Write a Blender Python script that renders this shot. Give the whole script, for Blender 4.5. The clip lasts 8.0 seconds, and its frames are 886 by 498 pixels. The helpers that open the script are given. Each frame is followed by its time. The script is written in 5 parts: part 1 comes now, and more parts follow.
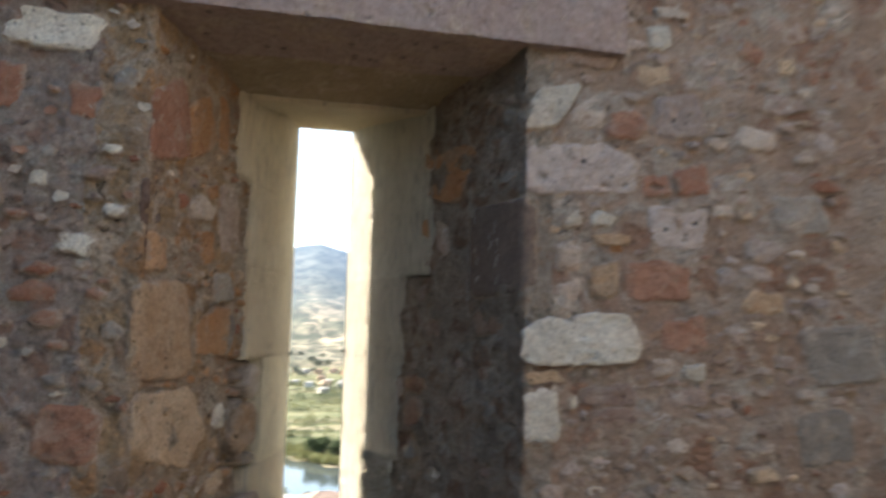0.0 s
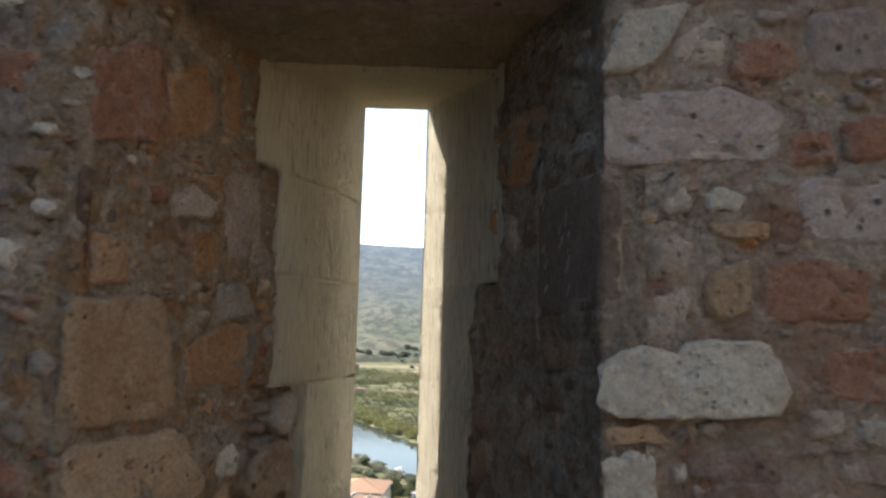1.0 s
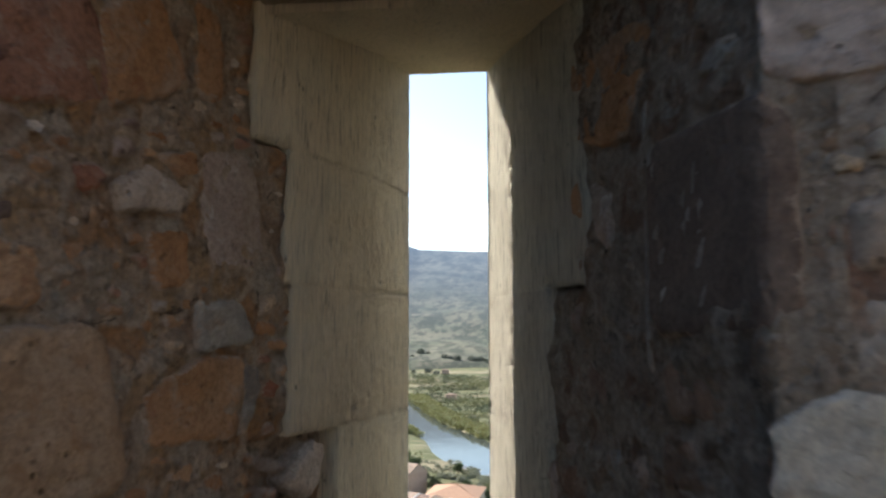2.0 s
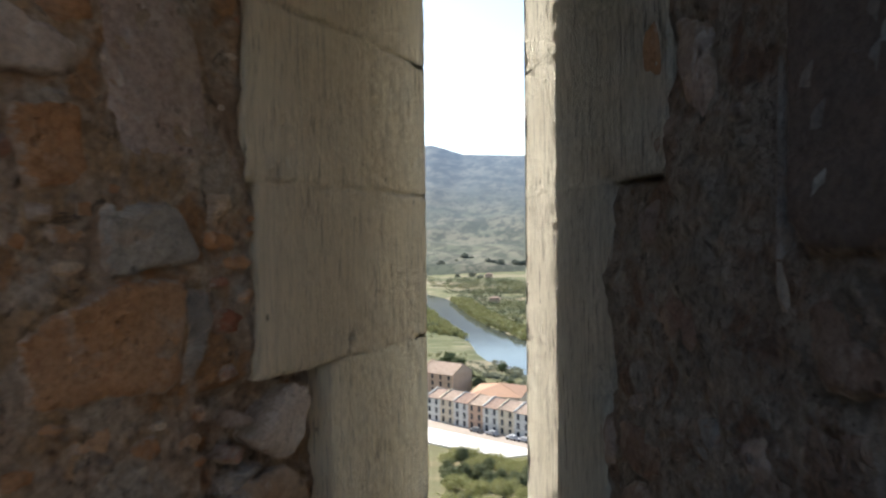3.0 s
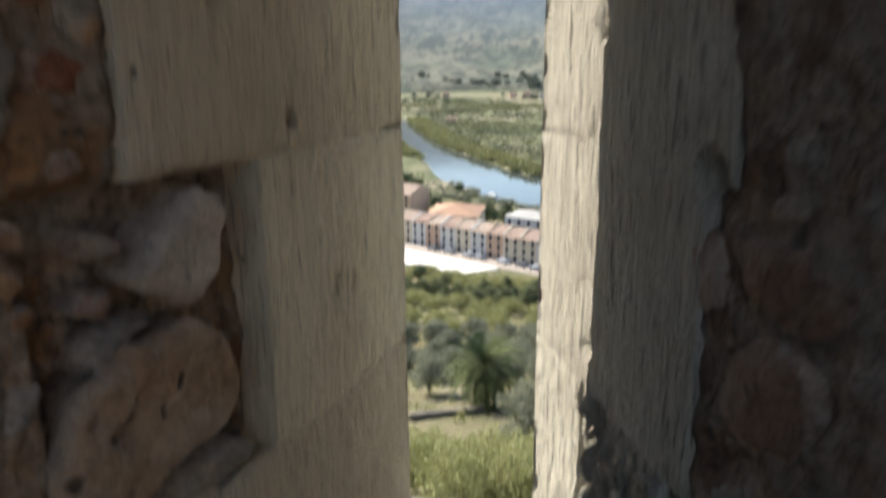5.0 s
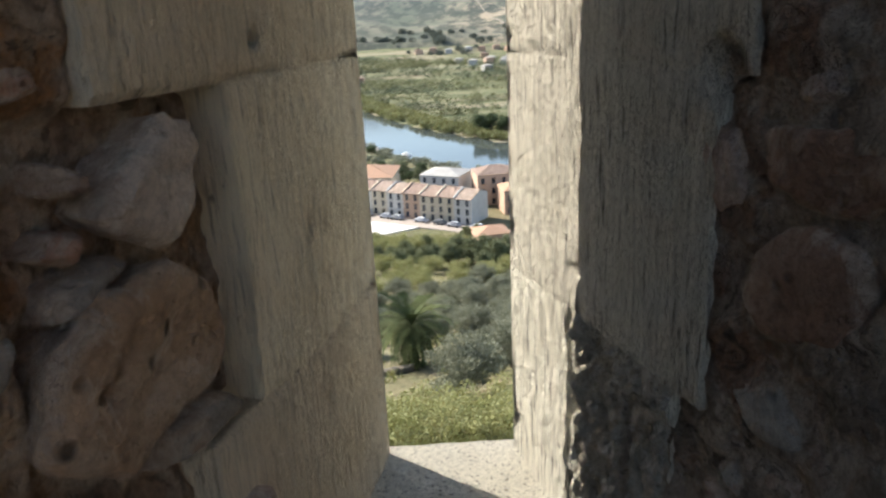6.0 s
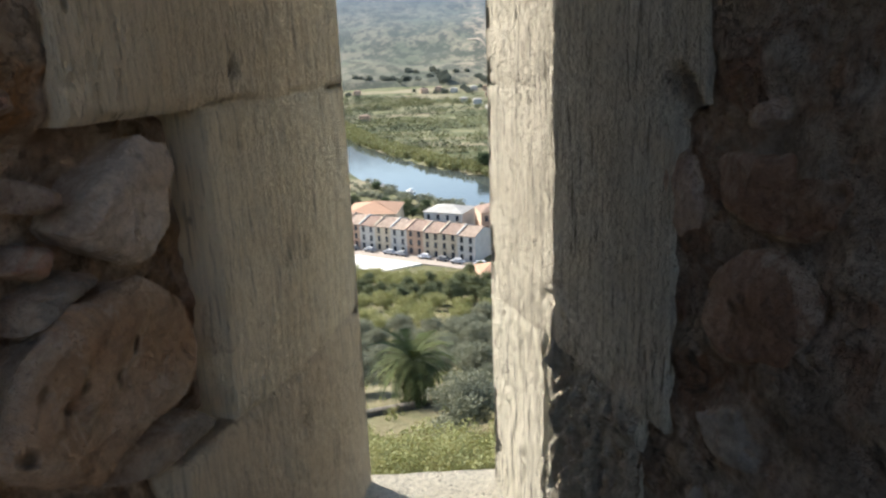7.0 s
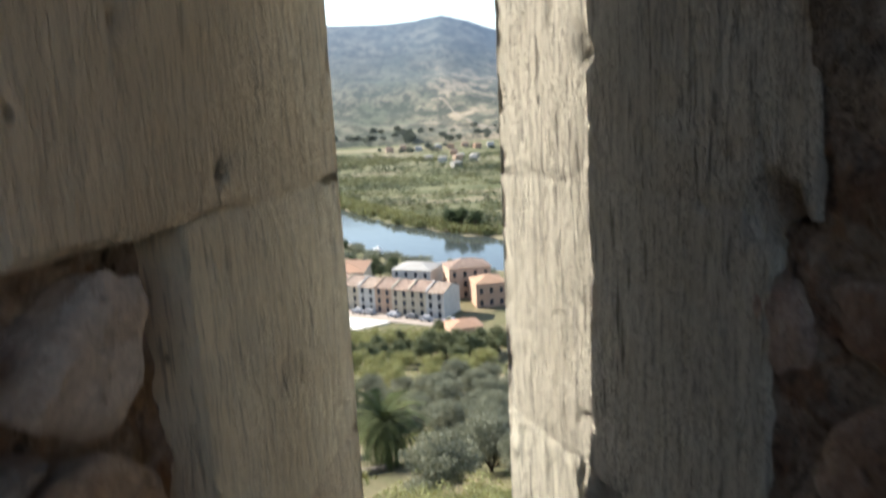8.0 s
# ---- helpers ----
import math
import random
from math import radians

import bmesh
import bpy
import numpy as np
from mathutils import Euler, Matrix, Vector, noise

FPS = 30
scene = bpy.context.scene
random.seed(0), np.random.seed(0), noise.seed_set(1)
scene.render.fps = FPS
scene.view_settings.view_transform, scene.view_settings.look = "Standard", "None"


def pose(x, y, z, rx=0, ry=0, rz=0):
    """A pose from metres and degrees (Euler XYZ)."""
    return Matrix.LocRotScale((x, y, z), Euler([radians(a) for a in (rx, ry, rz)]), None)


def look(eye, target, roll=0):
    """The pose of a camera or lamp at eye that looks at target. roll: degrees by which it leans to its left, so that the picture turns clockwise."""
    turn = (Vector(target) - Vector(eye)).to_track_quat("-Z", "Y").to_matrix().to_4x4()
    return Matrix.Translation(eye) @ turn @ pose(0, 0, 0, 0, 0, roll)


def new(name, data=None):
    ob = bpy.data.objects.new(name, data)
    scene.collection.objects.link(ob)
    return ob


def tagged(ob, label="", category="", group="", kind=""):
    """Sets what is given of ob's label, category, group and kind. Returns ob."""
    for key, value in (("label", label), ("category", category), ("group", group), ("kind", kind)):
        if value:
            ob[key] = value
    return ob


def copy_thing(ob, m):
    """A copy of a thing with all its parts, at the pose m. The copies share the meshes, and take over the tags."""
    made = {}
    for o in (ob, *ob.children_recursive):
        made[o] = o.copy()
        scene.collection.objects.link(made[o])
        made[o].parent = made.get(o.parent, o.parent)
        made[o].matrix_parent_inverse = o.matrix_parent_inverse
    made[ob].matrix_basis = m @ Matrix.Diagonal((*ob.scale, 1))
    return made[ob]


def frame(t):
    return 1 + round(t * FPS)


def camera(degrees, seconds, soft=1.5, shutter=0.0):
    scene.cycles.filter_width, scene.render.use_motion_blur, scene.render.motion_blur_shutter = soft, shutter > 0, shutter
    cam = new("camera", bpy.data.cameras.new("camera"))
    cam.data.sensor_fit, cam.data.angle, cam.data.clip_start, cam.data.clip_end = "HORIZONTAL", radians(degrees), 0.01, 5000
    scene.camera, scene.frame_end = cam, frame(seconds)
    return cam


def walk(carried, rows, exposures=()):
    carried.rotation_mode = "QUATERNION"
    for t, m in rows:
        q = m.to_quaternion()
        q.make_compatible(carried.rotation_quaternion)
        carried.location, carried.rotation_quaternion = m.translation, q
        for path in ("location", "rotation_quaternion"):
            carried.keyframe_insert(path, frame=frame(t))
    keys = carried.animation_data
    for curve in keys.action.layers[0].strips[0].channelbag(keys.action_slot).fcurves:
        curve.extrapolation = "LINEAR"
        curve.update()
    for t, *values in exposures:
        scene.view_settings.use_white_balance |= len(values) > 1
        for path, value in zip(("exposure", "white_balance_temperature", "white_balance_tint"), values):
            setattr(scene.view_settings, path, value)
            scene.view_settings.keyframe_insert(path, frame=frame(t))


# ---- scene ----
cam = camera(62.7, 8.0, soft=2.3, shutter=0.5)
PATH = [
    (0, (0.069, 0.122, 1.665), (0.526, 2.056, 1.889), 1.3),
    (0.5, (0.2, 0.283, 1.671), (0.318, 2.272, 1.838), 0.5),
    (1, (0.3, 0.454, 1.712), (0.319, 2.443, 1.92), 1.6),
    (1.2, (0.324, 0.509, 1.705), (0.276, 2.496, 1.922), 1.0),
    (2.3, (0.334, 0.908, 1.749), (0.029, 2.873, 1.963), 0.2),
    (2.5, (0.338, 0.966, 1.753), (-0.027, 2.927, 1.892), 0.2),
    (3, (0.327, 1.066, 1.741), (-0.006, 3.038, 1.7), -0.6),
    (3.5, (0.29, 1.154, 1.747), (0.121, 3.147, 1.718), -1.7),
    (4, (0.264, 1.214, 1.726), (0.092, 3.182, 1.417), -1.2),
    (4.5, (0.259, 1.298, 1.703), (0.054, 3.248, 1.31), -1.2),
    (5, (0.252, 1.353, 1.668), (0.039, 3.271, 1.142), -0.5),
    (5.2, (0.24, 1.372, 1.647), (0.04, 3.247, 0.98), 0.5),
    (6.3, (0.192, 1.375, 1.634), (0.239, 3.282, 1.034), -3.9),
    (6.5, (0.199, 1.369, 1.632), (0.198, 3.287, 1.066), -3.9),
    (7, (0.219, 1.361, 1.629), (0.223, 3.287, 1.089), -2.3),
    (7.5, (0.205, 1.41, 1.63), (0.291, 3.331, 1.079), -0.6),
    (8, (0.183, 1.457, 1.653), (0.283, 3.415, 1.261), -3.0),
]
walk(cam, [(t, look(eye, target, roll)) for t, eye, target, roll in PATH],
     [(t, e, 7250 if t < 1.1 else 6800, 10) for t, e in ((0.0, 1.85), (0.5, 1.55), (0.8, 1.35), (1.0, 1.1), (1.2, 0.95), (2.3, 0.85), (3.5, 0.97), (4.5, 1.0), (5.0, 0.94), (6.5, 0.95), (8.0, 0.94))])

# ---- world and sun ----
SUN = Vector((-0.811, 0.585, 0.0)).normalized() * math.cos(radians(35)) + Vector((0, 0, math.sin(radians(35))))
world = bpy.data.worlds.new("world")
scene.world = world
world.use_nodes = True
wn = world.node_tree.nodes
sky = wn.new("ShaderNodeTexSky")
sky.sky_type = "NISHITA"
sky.sun_disc = False
sky.sun_elevation = radians(35)
sky.sun_rotation = math.atan2(-0.811, 0.585)
sky.dust_density = 0.7
wn["Background"].inputs["Strength"].default_value = 0.165
world.node_tree.links.new(sky.outputs[0], wn["Background"].inputs["Color"])
lamp = bpy.data.lights.new("sun", "SUN")
lamp.energy, lamp.angle, lamp.color = 6.7, radians(0.5), (1.0, 0.965, 0.89)
sun = new("sun", lamp)
sun.matrix_world = look(tuple(SUN * 100), (0, 0, 0))

# ---- materials ----


class Nodes:
    """A small wrapper to write node materials in few lines."""

    def __init__(self, name, rough=0.9, coords="Object"):
        self.mat = bpy.data.materials.new(name)
        self.mat.use_nodes = True
        self.n, self.l = self.mat.node_tree.nodes, self.mat.node_tree.links
        self.bsdf = self.n["Principled BSDF"]
        self.bsdf.inputs["Roughness"].default_value = rough
        self.bsdf.inputs["Specular IOR Level"].default_value = 0.25
        self.co = self.n.new("ShaderNodeTexCoord").outputs[coords]
        self.height = None

    def plug(self, value, socket):
        if hasattr(value, "is_linked"):
            self.l.new(value, socket)
        else:
            socket.default_value = value

    def mapped(self, scale):
        m = self.n.new("ShaderNodeMapping")
        m.inputs["Scale"].default_value = scale
        self.l.new(self.co, m.inputs["Vector"])
        return m.outputs[0]

    def noise(self, scale, detail=4.0, rough=0.6, stretch=None, warp=0.0):
        t = self.n.new("ShaderNodeTexNoise")
        t.inputs["Scale"].default_value = scale
        t.inputs["Detail"].default_value = detail
        t.inputs["Roughness"].default_value = rough
        t.inputs["Distortion"].default_value = warp
        self.l.new(self.mapped(stretch) if stretch else self.co, t.inputs["Vector"])
        return t.outputs["Fac"]

    def cells(self, scale, feature="F1", stretch=None, out="Distance"):
        t = self.n.new("ShaderNodeTexVoronoi")
        t.feature = feature
        t.inputs["Scale"].default_value = scale
        self.l.new(self.mapped(stretch) if stretch else self.co, t.inputs["Vector"])
        return t.outputs[out]

    def ramp(self, fac, lo, hi, a=0.0, b=1.0):
        t = self.n.new("ShaderNodeMapRange")
        self.plug(fac, t.inputs["Value"])
        for key, v in (("From Min", lo), ("From Max", hi), ("To Min", a), ("To Max", b)):
            t.inputs[key].default_value = v
        return t.outputs[0]

    def mix(self, fac, a, b, how="MIX"):
        t = self.n.new("ShaderNodeMix")
        t.data_type, t.blend_type = "RGBA", how
        self.plug(fac, t.inputs[0])
        for v, socket in ((a, t.inputs[6]), (b, t.inputs[7])):
            self.plug((*v, 1) if isinstance(v, tuple) and len(v) == 3 else v, socket)
        return t.outputs[2]

    def math(self, op, a, b):
        t = self.n.new("ShaderNodeMath")
        t.operation = op
        self.plug(a, t.inputs[0])
        self.plug(b, t.inputs[1])
        return t.outputs[0]

    def random(self):
        return self.n.new("ShaderNodeObjectInfo").outputs["Random"]

    def island(self):
        return self.n.new("ShaderNodeNewGeometry").outputs["Random Per Island"]

    def vary(self, col, fac, hue=0.0, sat=0.0, val=0.3):
        t = self.n.new("ShaderNodeHueSaturation")
        self.l.new(col, t.inputs["Color"])
        self.l.new(self.ramp(fac, 0, 1, 0.5 - hue, 0.5 + hue), t.inputs["Hue"])
        self.l.new(self.ramp(fac, 0, 1, 1 + sat, 1 - sat), t.inputs["Saturation"])
        self.l.new(self.ramp(fac, 0, 1, 1 - val, 1 + val), t.inputs["Value"])
        return t.outputs[0]

    def bump(self, height, dist, strength=1.0):
        t = self.n.new("ShaderNodeBump")
        t.inputs["Distance"].default_value = dist
        t.inputs["Strength"].default_value = strength
        self.l.new(height, t.inputs["Height"])
        if self.height:
            self.l.new(self.height, t.inputs["Normal"])
        self.height = t.outputs[0]
        self.l.new(self.height, self.bsdf.inputs["Normal"])

    def done(self, col):
        self.plug((*col, 1) if isinstance(col, tuple) and len(col) == 3 else col, self.bsdf.inputs["Base Color"])
        return self.mat


def stone_mat(name, a, b, spots=None, pits=0.25, grain=90.0, relief=0.004, val=0.22, smear=0.75):
    """Rough field stone: two blotchy colours, grain, pits, lichen spots."""
    m = Nodes(name, 0.95)
    blotch = m.ramp(m.noise(14, 5, 0.65, warp=0.4), 0.35, 0.65)
    col = m.mix(blotch, a, b)
    fine = m.noise(grain * 1.6, 5, 0.75)
    col = m.mix(m.ramp(fine, 0.42, 0.66, 0.0, 0.55), col, tuple(c * 0.45 for c in a))
    if spots:
        col = m.mix(m.ramp(m.noise(26, 4, 0.7, warp=0.8), 0.56, 0.68, 0.0, 0.8), col, spots)
    hole = m.ramp(m.cells(grain * 0.75), 0.10, 0.28, 1.0, 0.0)
    mask = m.ramp(m.noise(20, 2, 0.5), 0.46, 0.58)
    hole = m.math("MULTIPLY", hole, mask)
    col = m.mix(m.math("MULTIPLY", hole, pits * 2), col, tuple(c * 0.25 for c in a))
    col = m.vary(col, m.random(), 0.006, 0.12, val)
    lime = m.mix(m.ramp(m.noise(70, 5, 0.7), 0.38, 0.62), (0.54, 0.43, 0.335), (0.34, 0.245, 0.18))
    rim = m.n.new("ShaderNodeAttribute")
    rim.attribute_name = "rim"
    patch = m.noise(13, 6, 0.7, warp=0.9)
    col = m.mix(m.ramp(patch, 0.51, 0.62, 0.0, smear), col, lime)
    ragged = m.math("ADD", m.noise(38, 6, 0.75, warp=0.6), m.math("MULTIPLY", rim.outputs["Fac"], 0.30))
    col = m.mix(m.ramp(ragged, 0.70, 0.78, 0.0, 0.85), col, lime)
    m.bump(m.noise(30, 8, 0.72, warp=0.5), relief * 5.0)
    m.bump(m.noise(grain, 5, 0.75), relief * 1.4)
    m.bump(m.math("SUBTRACT", 1.0, hole), relief * pits * 3)
    return m.done(col)


STONE = {
    "pink": stone_mat("pink_trachyte", (0.40, 0.27, 0.21), (0.47, 0.37, 0.31), (0.52, 0.46, 0.40)),
    "orange": stone_mat("orange_sandstone", (0.50, 0.255, 0.12), (0.54, 0.325, 0.185), (0.38, 0.17, 0.085), smear=0.6),
    "ochre": stone_mat("ochre_sandstone", (0.63, 0.44, 0.28), (0.70, 0.53, 0.37), (0.50, 0.32, 0.19), 0.4, smear=0.25),
    "tan": stone_mat("tan_brown_boulder", (0.76, 0.59, 0.43), (0.66, 0.46, 0.30), (0.80, 0.67, 0.53), 0.6, 55, 0.008, smear=0.3),
    "red": stone_mat("red_trachyte", (0.38, 0.17, 0.105), (0.43, 0.23, 0.155), (0.46, 0.33, 0.26), smear=0.5),
    "umber": stone_mat("red_brown_stone", (0.29, 0.17, 0.115), (0.34, 0.22, 0.155), (0.40, 0.29, 0.22), smear=0.6),
    "white": stone_mat("whitish_limestone", (0.75, 0.69, 0.58), (0.67, 0.60, 0.49), (0.54, 0.46, 0.37), smear=0.25),
    "grey": stone_mat("grey_stone", (0.40, 0.36, 0.31), (0.33, 0.29, 0.25), (0.50, 0.46, 0.40)),
    "cream": stone_mat("cream_pink_stone", (0.66, 0.55, 0.45), (0.58, 0.45, 0.35), (0.72, 0.64, 0.55), smear=0.4),
    "dark": stone_mat("dark_brown_stone", (0.19, 0.128, 0.10), (0.22, 0.152, 0.118), None, 0.1, val=0.08, smear=0.2),
    "pitted": stone_mat("pitted_pink_block", (0.47, 0.37, 0.32), (0.50, 0.42, 0.37), (0.42, 0.30, 0.25), 0.45, 60),
}


def mortar_mat(name, a, b, c, relief=0.006, pebble=70.0, rubble_cols=None, size=13.0, smear=0.5):
    """Lime mortar; with rubble_cols it is packed with small broken stones, half smeared over."""
    m = Nodes(name, 1.0)
    col = m.mix(m.ramp(m.noise(9, 5, 0.65, warp=0.5), 0.36, 0.62), a, b)
    col = m.mix(m.ramp(m.noise(33, 5, 0.7, warp=0.6), 0.52, 0.66, 0.0, 0.85), col, c)
    if rubble_cols:
        wob = m.n.new("ShaderNodeTexNoise")
        wob.inputs["Scale"].default_value = 22
        wob.inputs["Detail"].default_value = 5
        m.l.new(m.co, wob.inputs["Vector"])
        bent = m.mix(0.045, m.co, wob.outputs["Color"], "ADD")
        tone = None
        for feature, out in (("F1", "Color"), ("DISTANCE_TO_EDGE", "Distance")):
            v = m.n.new("ShaderNodeTexVoronoi")
            v.feature = feature
            v.inputs["Scale"].default_value = size
            v.inputs["Randomness"].default_value = 1.0
            m.l.new(bent, v.inputs["Vector"])
            if feature == "F1":
                tone = m.n.new("ShaderNodeSeparateColor")
                m.l.new(v.outputs["Color"], tone.inputs[0])
            else:
                edge = v.outputs["Distance"]
        ramp = m.n.new("ShaderNodeValToRGB")
        ramp.color_ramp.interpolation = "CONSTANT"
        for k, q in enumerate(rubble_cols):
            e = ramp.color_ramp.elements[k] if k < 2 else ramp.color_ramp.elements.new(0.5)
            e.position, e.color = k / len(rubble_cols), (*q, 1)
        m.l.new(tone.outputs[0], ramp.inputs[0])
        bare = m.math("MULTIPLY", m.ramp(edge, 0.05, 0.16), m.ramp(m.noise(16, 5, 0.7, warp=0.6), smear - 0.06, smear + 0.07, 1.0, 0.0))
        bits = m.mix(m.ramp(m.noise(60, 5, 0.75), 0.35, 0.7, 0.0, 0.6), ramp.outputs[0], tuple(v * 0.6 for v in a))
        col = m.mix(m.math("MULTIPLY", bare, 0.9), col, bits)
        m.bump(bare, relief * 1.2)
    peb = m.cells(pebble)
    # Crevice shade is put into the colour, as the bump alone reads flat.
    gap = m.ramp(m.noise(24, 7, 0.72, warp=0.8), 0.60, 0.66)
    col = m.mix(m.math("MULTIPLY", gap, 0.8), col, tuple(v * 0.22 for v in a))
    m.bump(m.math("SUBTRACT", 1.0, gap), relief * 1.2)
    col = m.mix(m.ramp(m.noise(140, 5, 0.75), 0.38, 0.68, 0.0, 0.6), col, tuple(v * 0.4 for v in a))
    m.bump(m.noise(40, 8, 0.75, warp=0.4), relief * 3.5)
    m.bump(m.ramp(peb, 0.1, 0.6, 1.0, 0.0), relief * 0.8)
    m.bump(m.noise(180, 4, 0.7), relief * 0.6)
    return m.done(col)


MORTAR = mortar_mat("lime_mortar", (0.50, 0.385, 0.30), (0.40, 0.27, 0.195), (0.62, 0.53, 0.43), rubble_cols=[(0.46, 0.28, 0.19), (0.52, 0.42, 0.34), (0.36, 0.17, 0.10), (0.58, 0.51, 0.43), (0.44, 0.30, 0.22), (0.50, 0.33, 0.20)], smear=0.56)
EARTHY = mortar_mat("earthy_mortar", (0.47, 0.35, 0.25), (0.58, 0.47, 0.36), (0.46, 0.28, 0.16), 0.008, rubble_cols=[(0.54, 0.27, 0.11), (0.42, 0.28, 0.19), (0.56, 0.36, 0.19), (0.60, 0.52, 0.42), (0.44, 0.17, 0.07)], size=17.0, smear=0.56)
# Right splay's mortar: a darker, greyer mix with that side's shade in its colour.
EARTHY_SHADED = mortar_mat("shade_toned_grey_brown_mortar", (0.41, 0.33, 0.255), (0.54, 0.455, 0.37), (0.38, 0.25, 0.17), 0.010, rubble_cols=[(0.36, 0.19, 0.115), (0.30, 0.24, 0.19), (0.44, 0.37, 0.30), (0.30, 0.15, 0.09)], size=15.0, smear=0.50)
CRUMBLY = mortar_mat("crumbling_grey_mortar", (0.62, 0.56, 0.46), (0.50, 0.44, 0.35), (0.68, 0.62, 0.52), 0.010, 55.0)
PEBBLY = mortar_mat("pebbly_concrete_mortar", (0.42, 0.33, 0.28), (0.52, 0.41, 0.34), (0.60, 0.51, 0.435), 0.011, 45.0, [(0.44, 0.25, 0.18), (0.36, 0.30, 0.26), (0.58, 0.53, 0.46), (0.40, 0.22, 0.15), (0.34, 0.29, 0.25)], 26.0, 0.52)
# Kept dark so that the unseen side wall bounces little light.
DIM = mortar_mat("light_block_rubble", (0.20, 0.155, 0.12), (0.17, 0.13, 0.10), (0.25, 0.20, 0.16))
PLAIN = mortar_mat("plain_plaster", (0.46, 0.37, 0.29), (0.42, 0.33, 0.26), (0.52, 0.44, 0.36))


def ashlar_mat(name, a, b, stain, groove=0.5):
    """Tooled limestone with upright chisel marks, some of them deep and dark."""
    m = Nodes(name, 0.9)
    col = m.mix(m.ramp(m.noise(7, 5, 0.6, warp=0.4), 0.35, 0.68), a, b)
    col = m.mix(m.ramp(m.noise(3.5, 4, 0.6, (1, 1, 0.6)), 0.5, 0.72, 0.0, 0.5), col, stain)
    streak = m.noise(1.0, 5, 0.62, (170, 170, 13), 0.35)
    scratch = m.noise(1.0, 4, 0.7, (380, 380, 34), 0.4)
    where = m.ramp(m.noise(11, 4, 0.6, (1, 1, 0.5)), 0.38, 0.60, 0.35, 1.0)
    deep = m.math("MULTIPLY", m.ramp(m.noise(1.0, 3, 0.6, (210, 210, 19), 0.3), 0.57, 0.67), where)
    col = m.mix(m.ramp(streak, 0.44, 0.70, 0.0, groove * 0.7), col, tuple(v * 0.5 for v in a))
    col = m.mix(m.ramp(scratch, 0.54, 0.70, 0.0, groove * 0.8), col, tuple(v * 0.42 for v in a))
    col = m.mix(m.math("MULTIPLY", deep, groove * 1.1), col, tuple(v * 0.33 for v in stain))
    spot = m.ramp(m.cells(42, stretch=(1, 1, 0.6)), 0.05, 0.13, 1.0, 0.0)
    spot = m.math("MULTIPLY", spot, m.ramp(m.noise(17, 2, 0.5), 0.53, 0.6))
    col = m.mix(m.math("MULTIPLY", spot, 0.75), col, tuple(v * 0.2 for v in a))
    col = m.vary(col, m.random(), 0.006, 0.06, 0.11)
    m.bump(streak, 0.030 * groove)
    m.bump(scratch, 0.014 * groove)
    m.bump(m.math("SUBTRACT", 1.0, deep), 0.006 * groove)
    m.bump(m.noise(48, 7, 0.75), 0.006)
    m.bump(m.math("SUBTRACT", 1.0, spot), 0.004)
    return m.done(col)


# Weathered grey stone, toned further down to hold the right cheek's shade.
ASHLAR_GREY = ashlar_mat("weathered_shade_grey_limestone", (0.75, 0.70, 0.59), (0.66, 0.61, 0.50), (0.50, 0.44, 0.345), 0.78)
ASHLAR = ashlar_mat("pale_tooled_limestone", (0.86, 0.745, 0.56), (0.79, 0.67, 0.49), (0.66, 0.52, 0.35), 0.5)
LINTEL = stone_mat("pinkish_lintel_stone", (0.50, 0.38, 0.33), (0.54, 0.44, 0.39), None, 0.35, 45)
SOFFIT = stone_mat("weathered_soffit_stone", (0.42, 0.33, 0.22), (0.36, 0.28, 0.18), (0.47, 0.39, 0.28), 0.2)


def plain_mat(name, a, b, scale, rough=0.9, by_island=False, val=0.3, relief=0.0, hue=0.02):
    m = Nodes(name, rough)
    col = m.mix(m.ramp(m.noise(scale, 5, 0.65), 0.35, 0.65), a, b)
    col = m.vary(col, m.island() if by_island else m.random(), hue, 0.1, val)
    if relief:
        m.bump(m.noise(scale * 4, 4, 0.6), relief)
    return m.done(col)


# ---- helpers for building ----
def part(name, bm, material, parent=None, label=""):
    """Links a bmesh, or (vertices, faces), as one mesh object under its parent."""
    me = bpy.data.meshes.new(name)
    if isinstance(bm, tuple):
        me.from_pydata([tuple(v) for v in bm[0]], [], bm[1])
    else:
        bmesh.ops.recalc_face_normals(bm, faces=bm.faces)
        bm.to_mesh(me)
        bm.free()
    me.materials.append(material)
    ob = new(name, me)
    ob.parent = parent
    return tagged(ob, label)


def empty(name, label, category, group="", kind="", at=(0, 0, 0)):
    ob = new(name)
    ob.location = at
    return tagged(ob, label, category, group, kind)


def smooth(ob, crease=0.0):
    ob.data.polygons.foreach_set("use_smooth", [True] * len(ob.data.polygons))
    if crease:
        ob.data.set_sharp_from_angle(angle=radians(crease))
    return ob


def box(bm, x0, x1, y0, y1, z0, z1, bevel=0.0):
    """Adds a box, with bevelled edges if asked, to a bmesh."""
    r = bmesh.ops.create_cube(bm, size=1, matrix=Matrix.Translation(((x0 + x1) / 2, (y0 + y1) / 2, (z0 + z1) / 2)) @ Matrix.Diagonal((x1 - x0, y1 - y0, z1 - z0, 1)))
    if bevel:
        edges = {e for v in r["verts"] for e in v.link_edges}
        bmesh.ops.bevel(bm, geom=list(edges), offset=bevel, segments=2, affect="EDGES")
    return bm


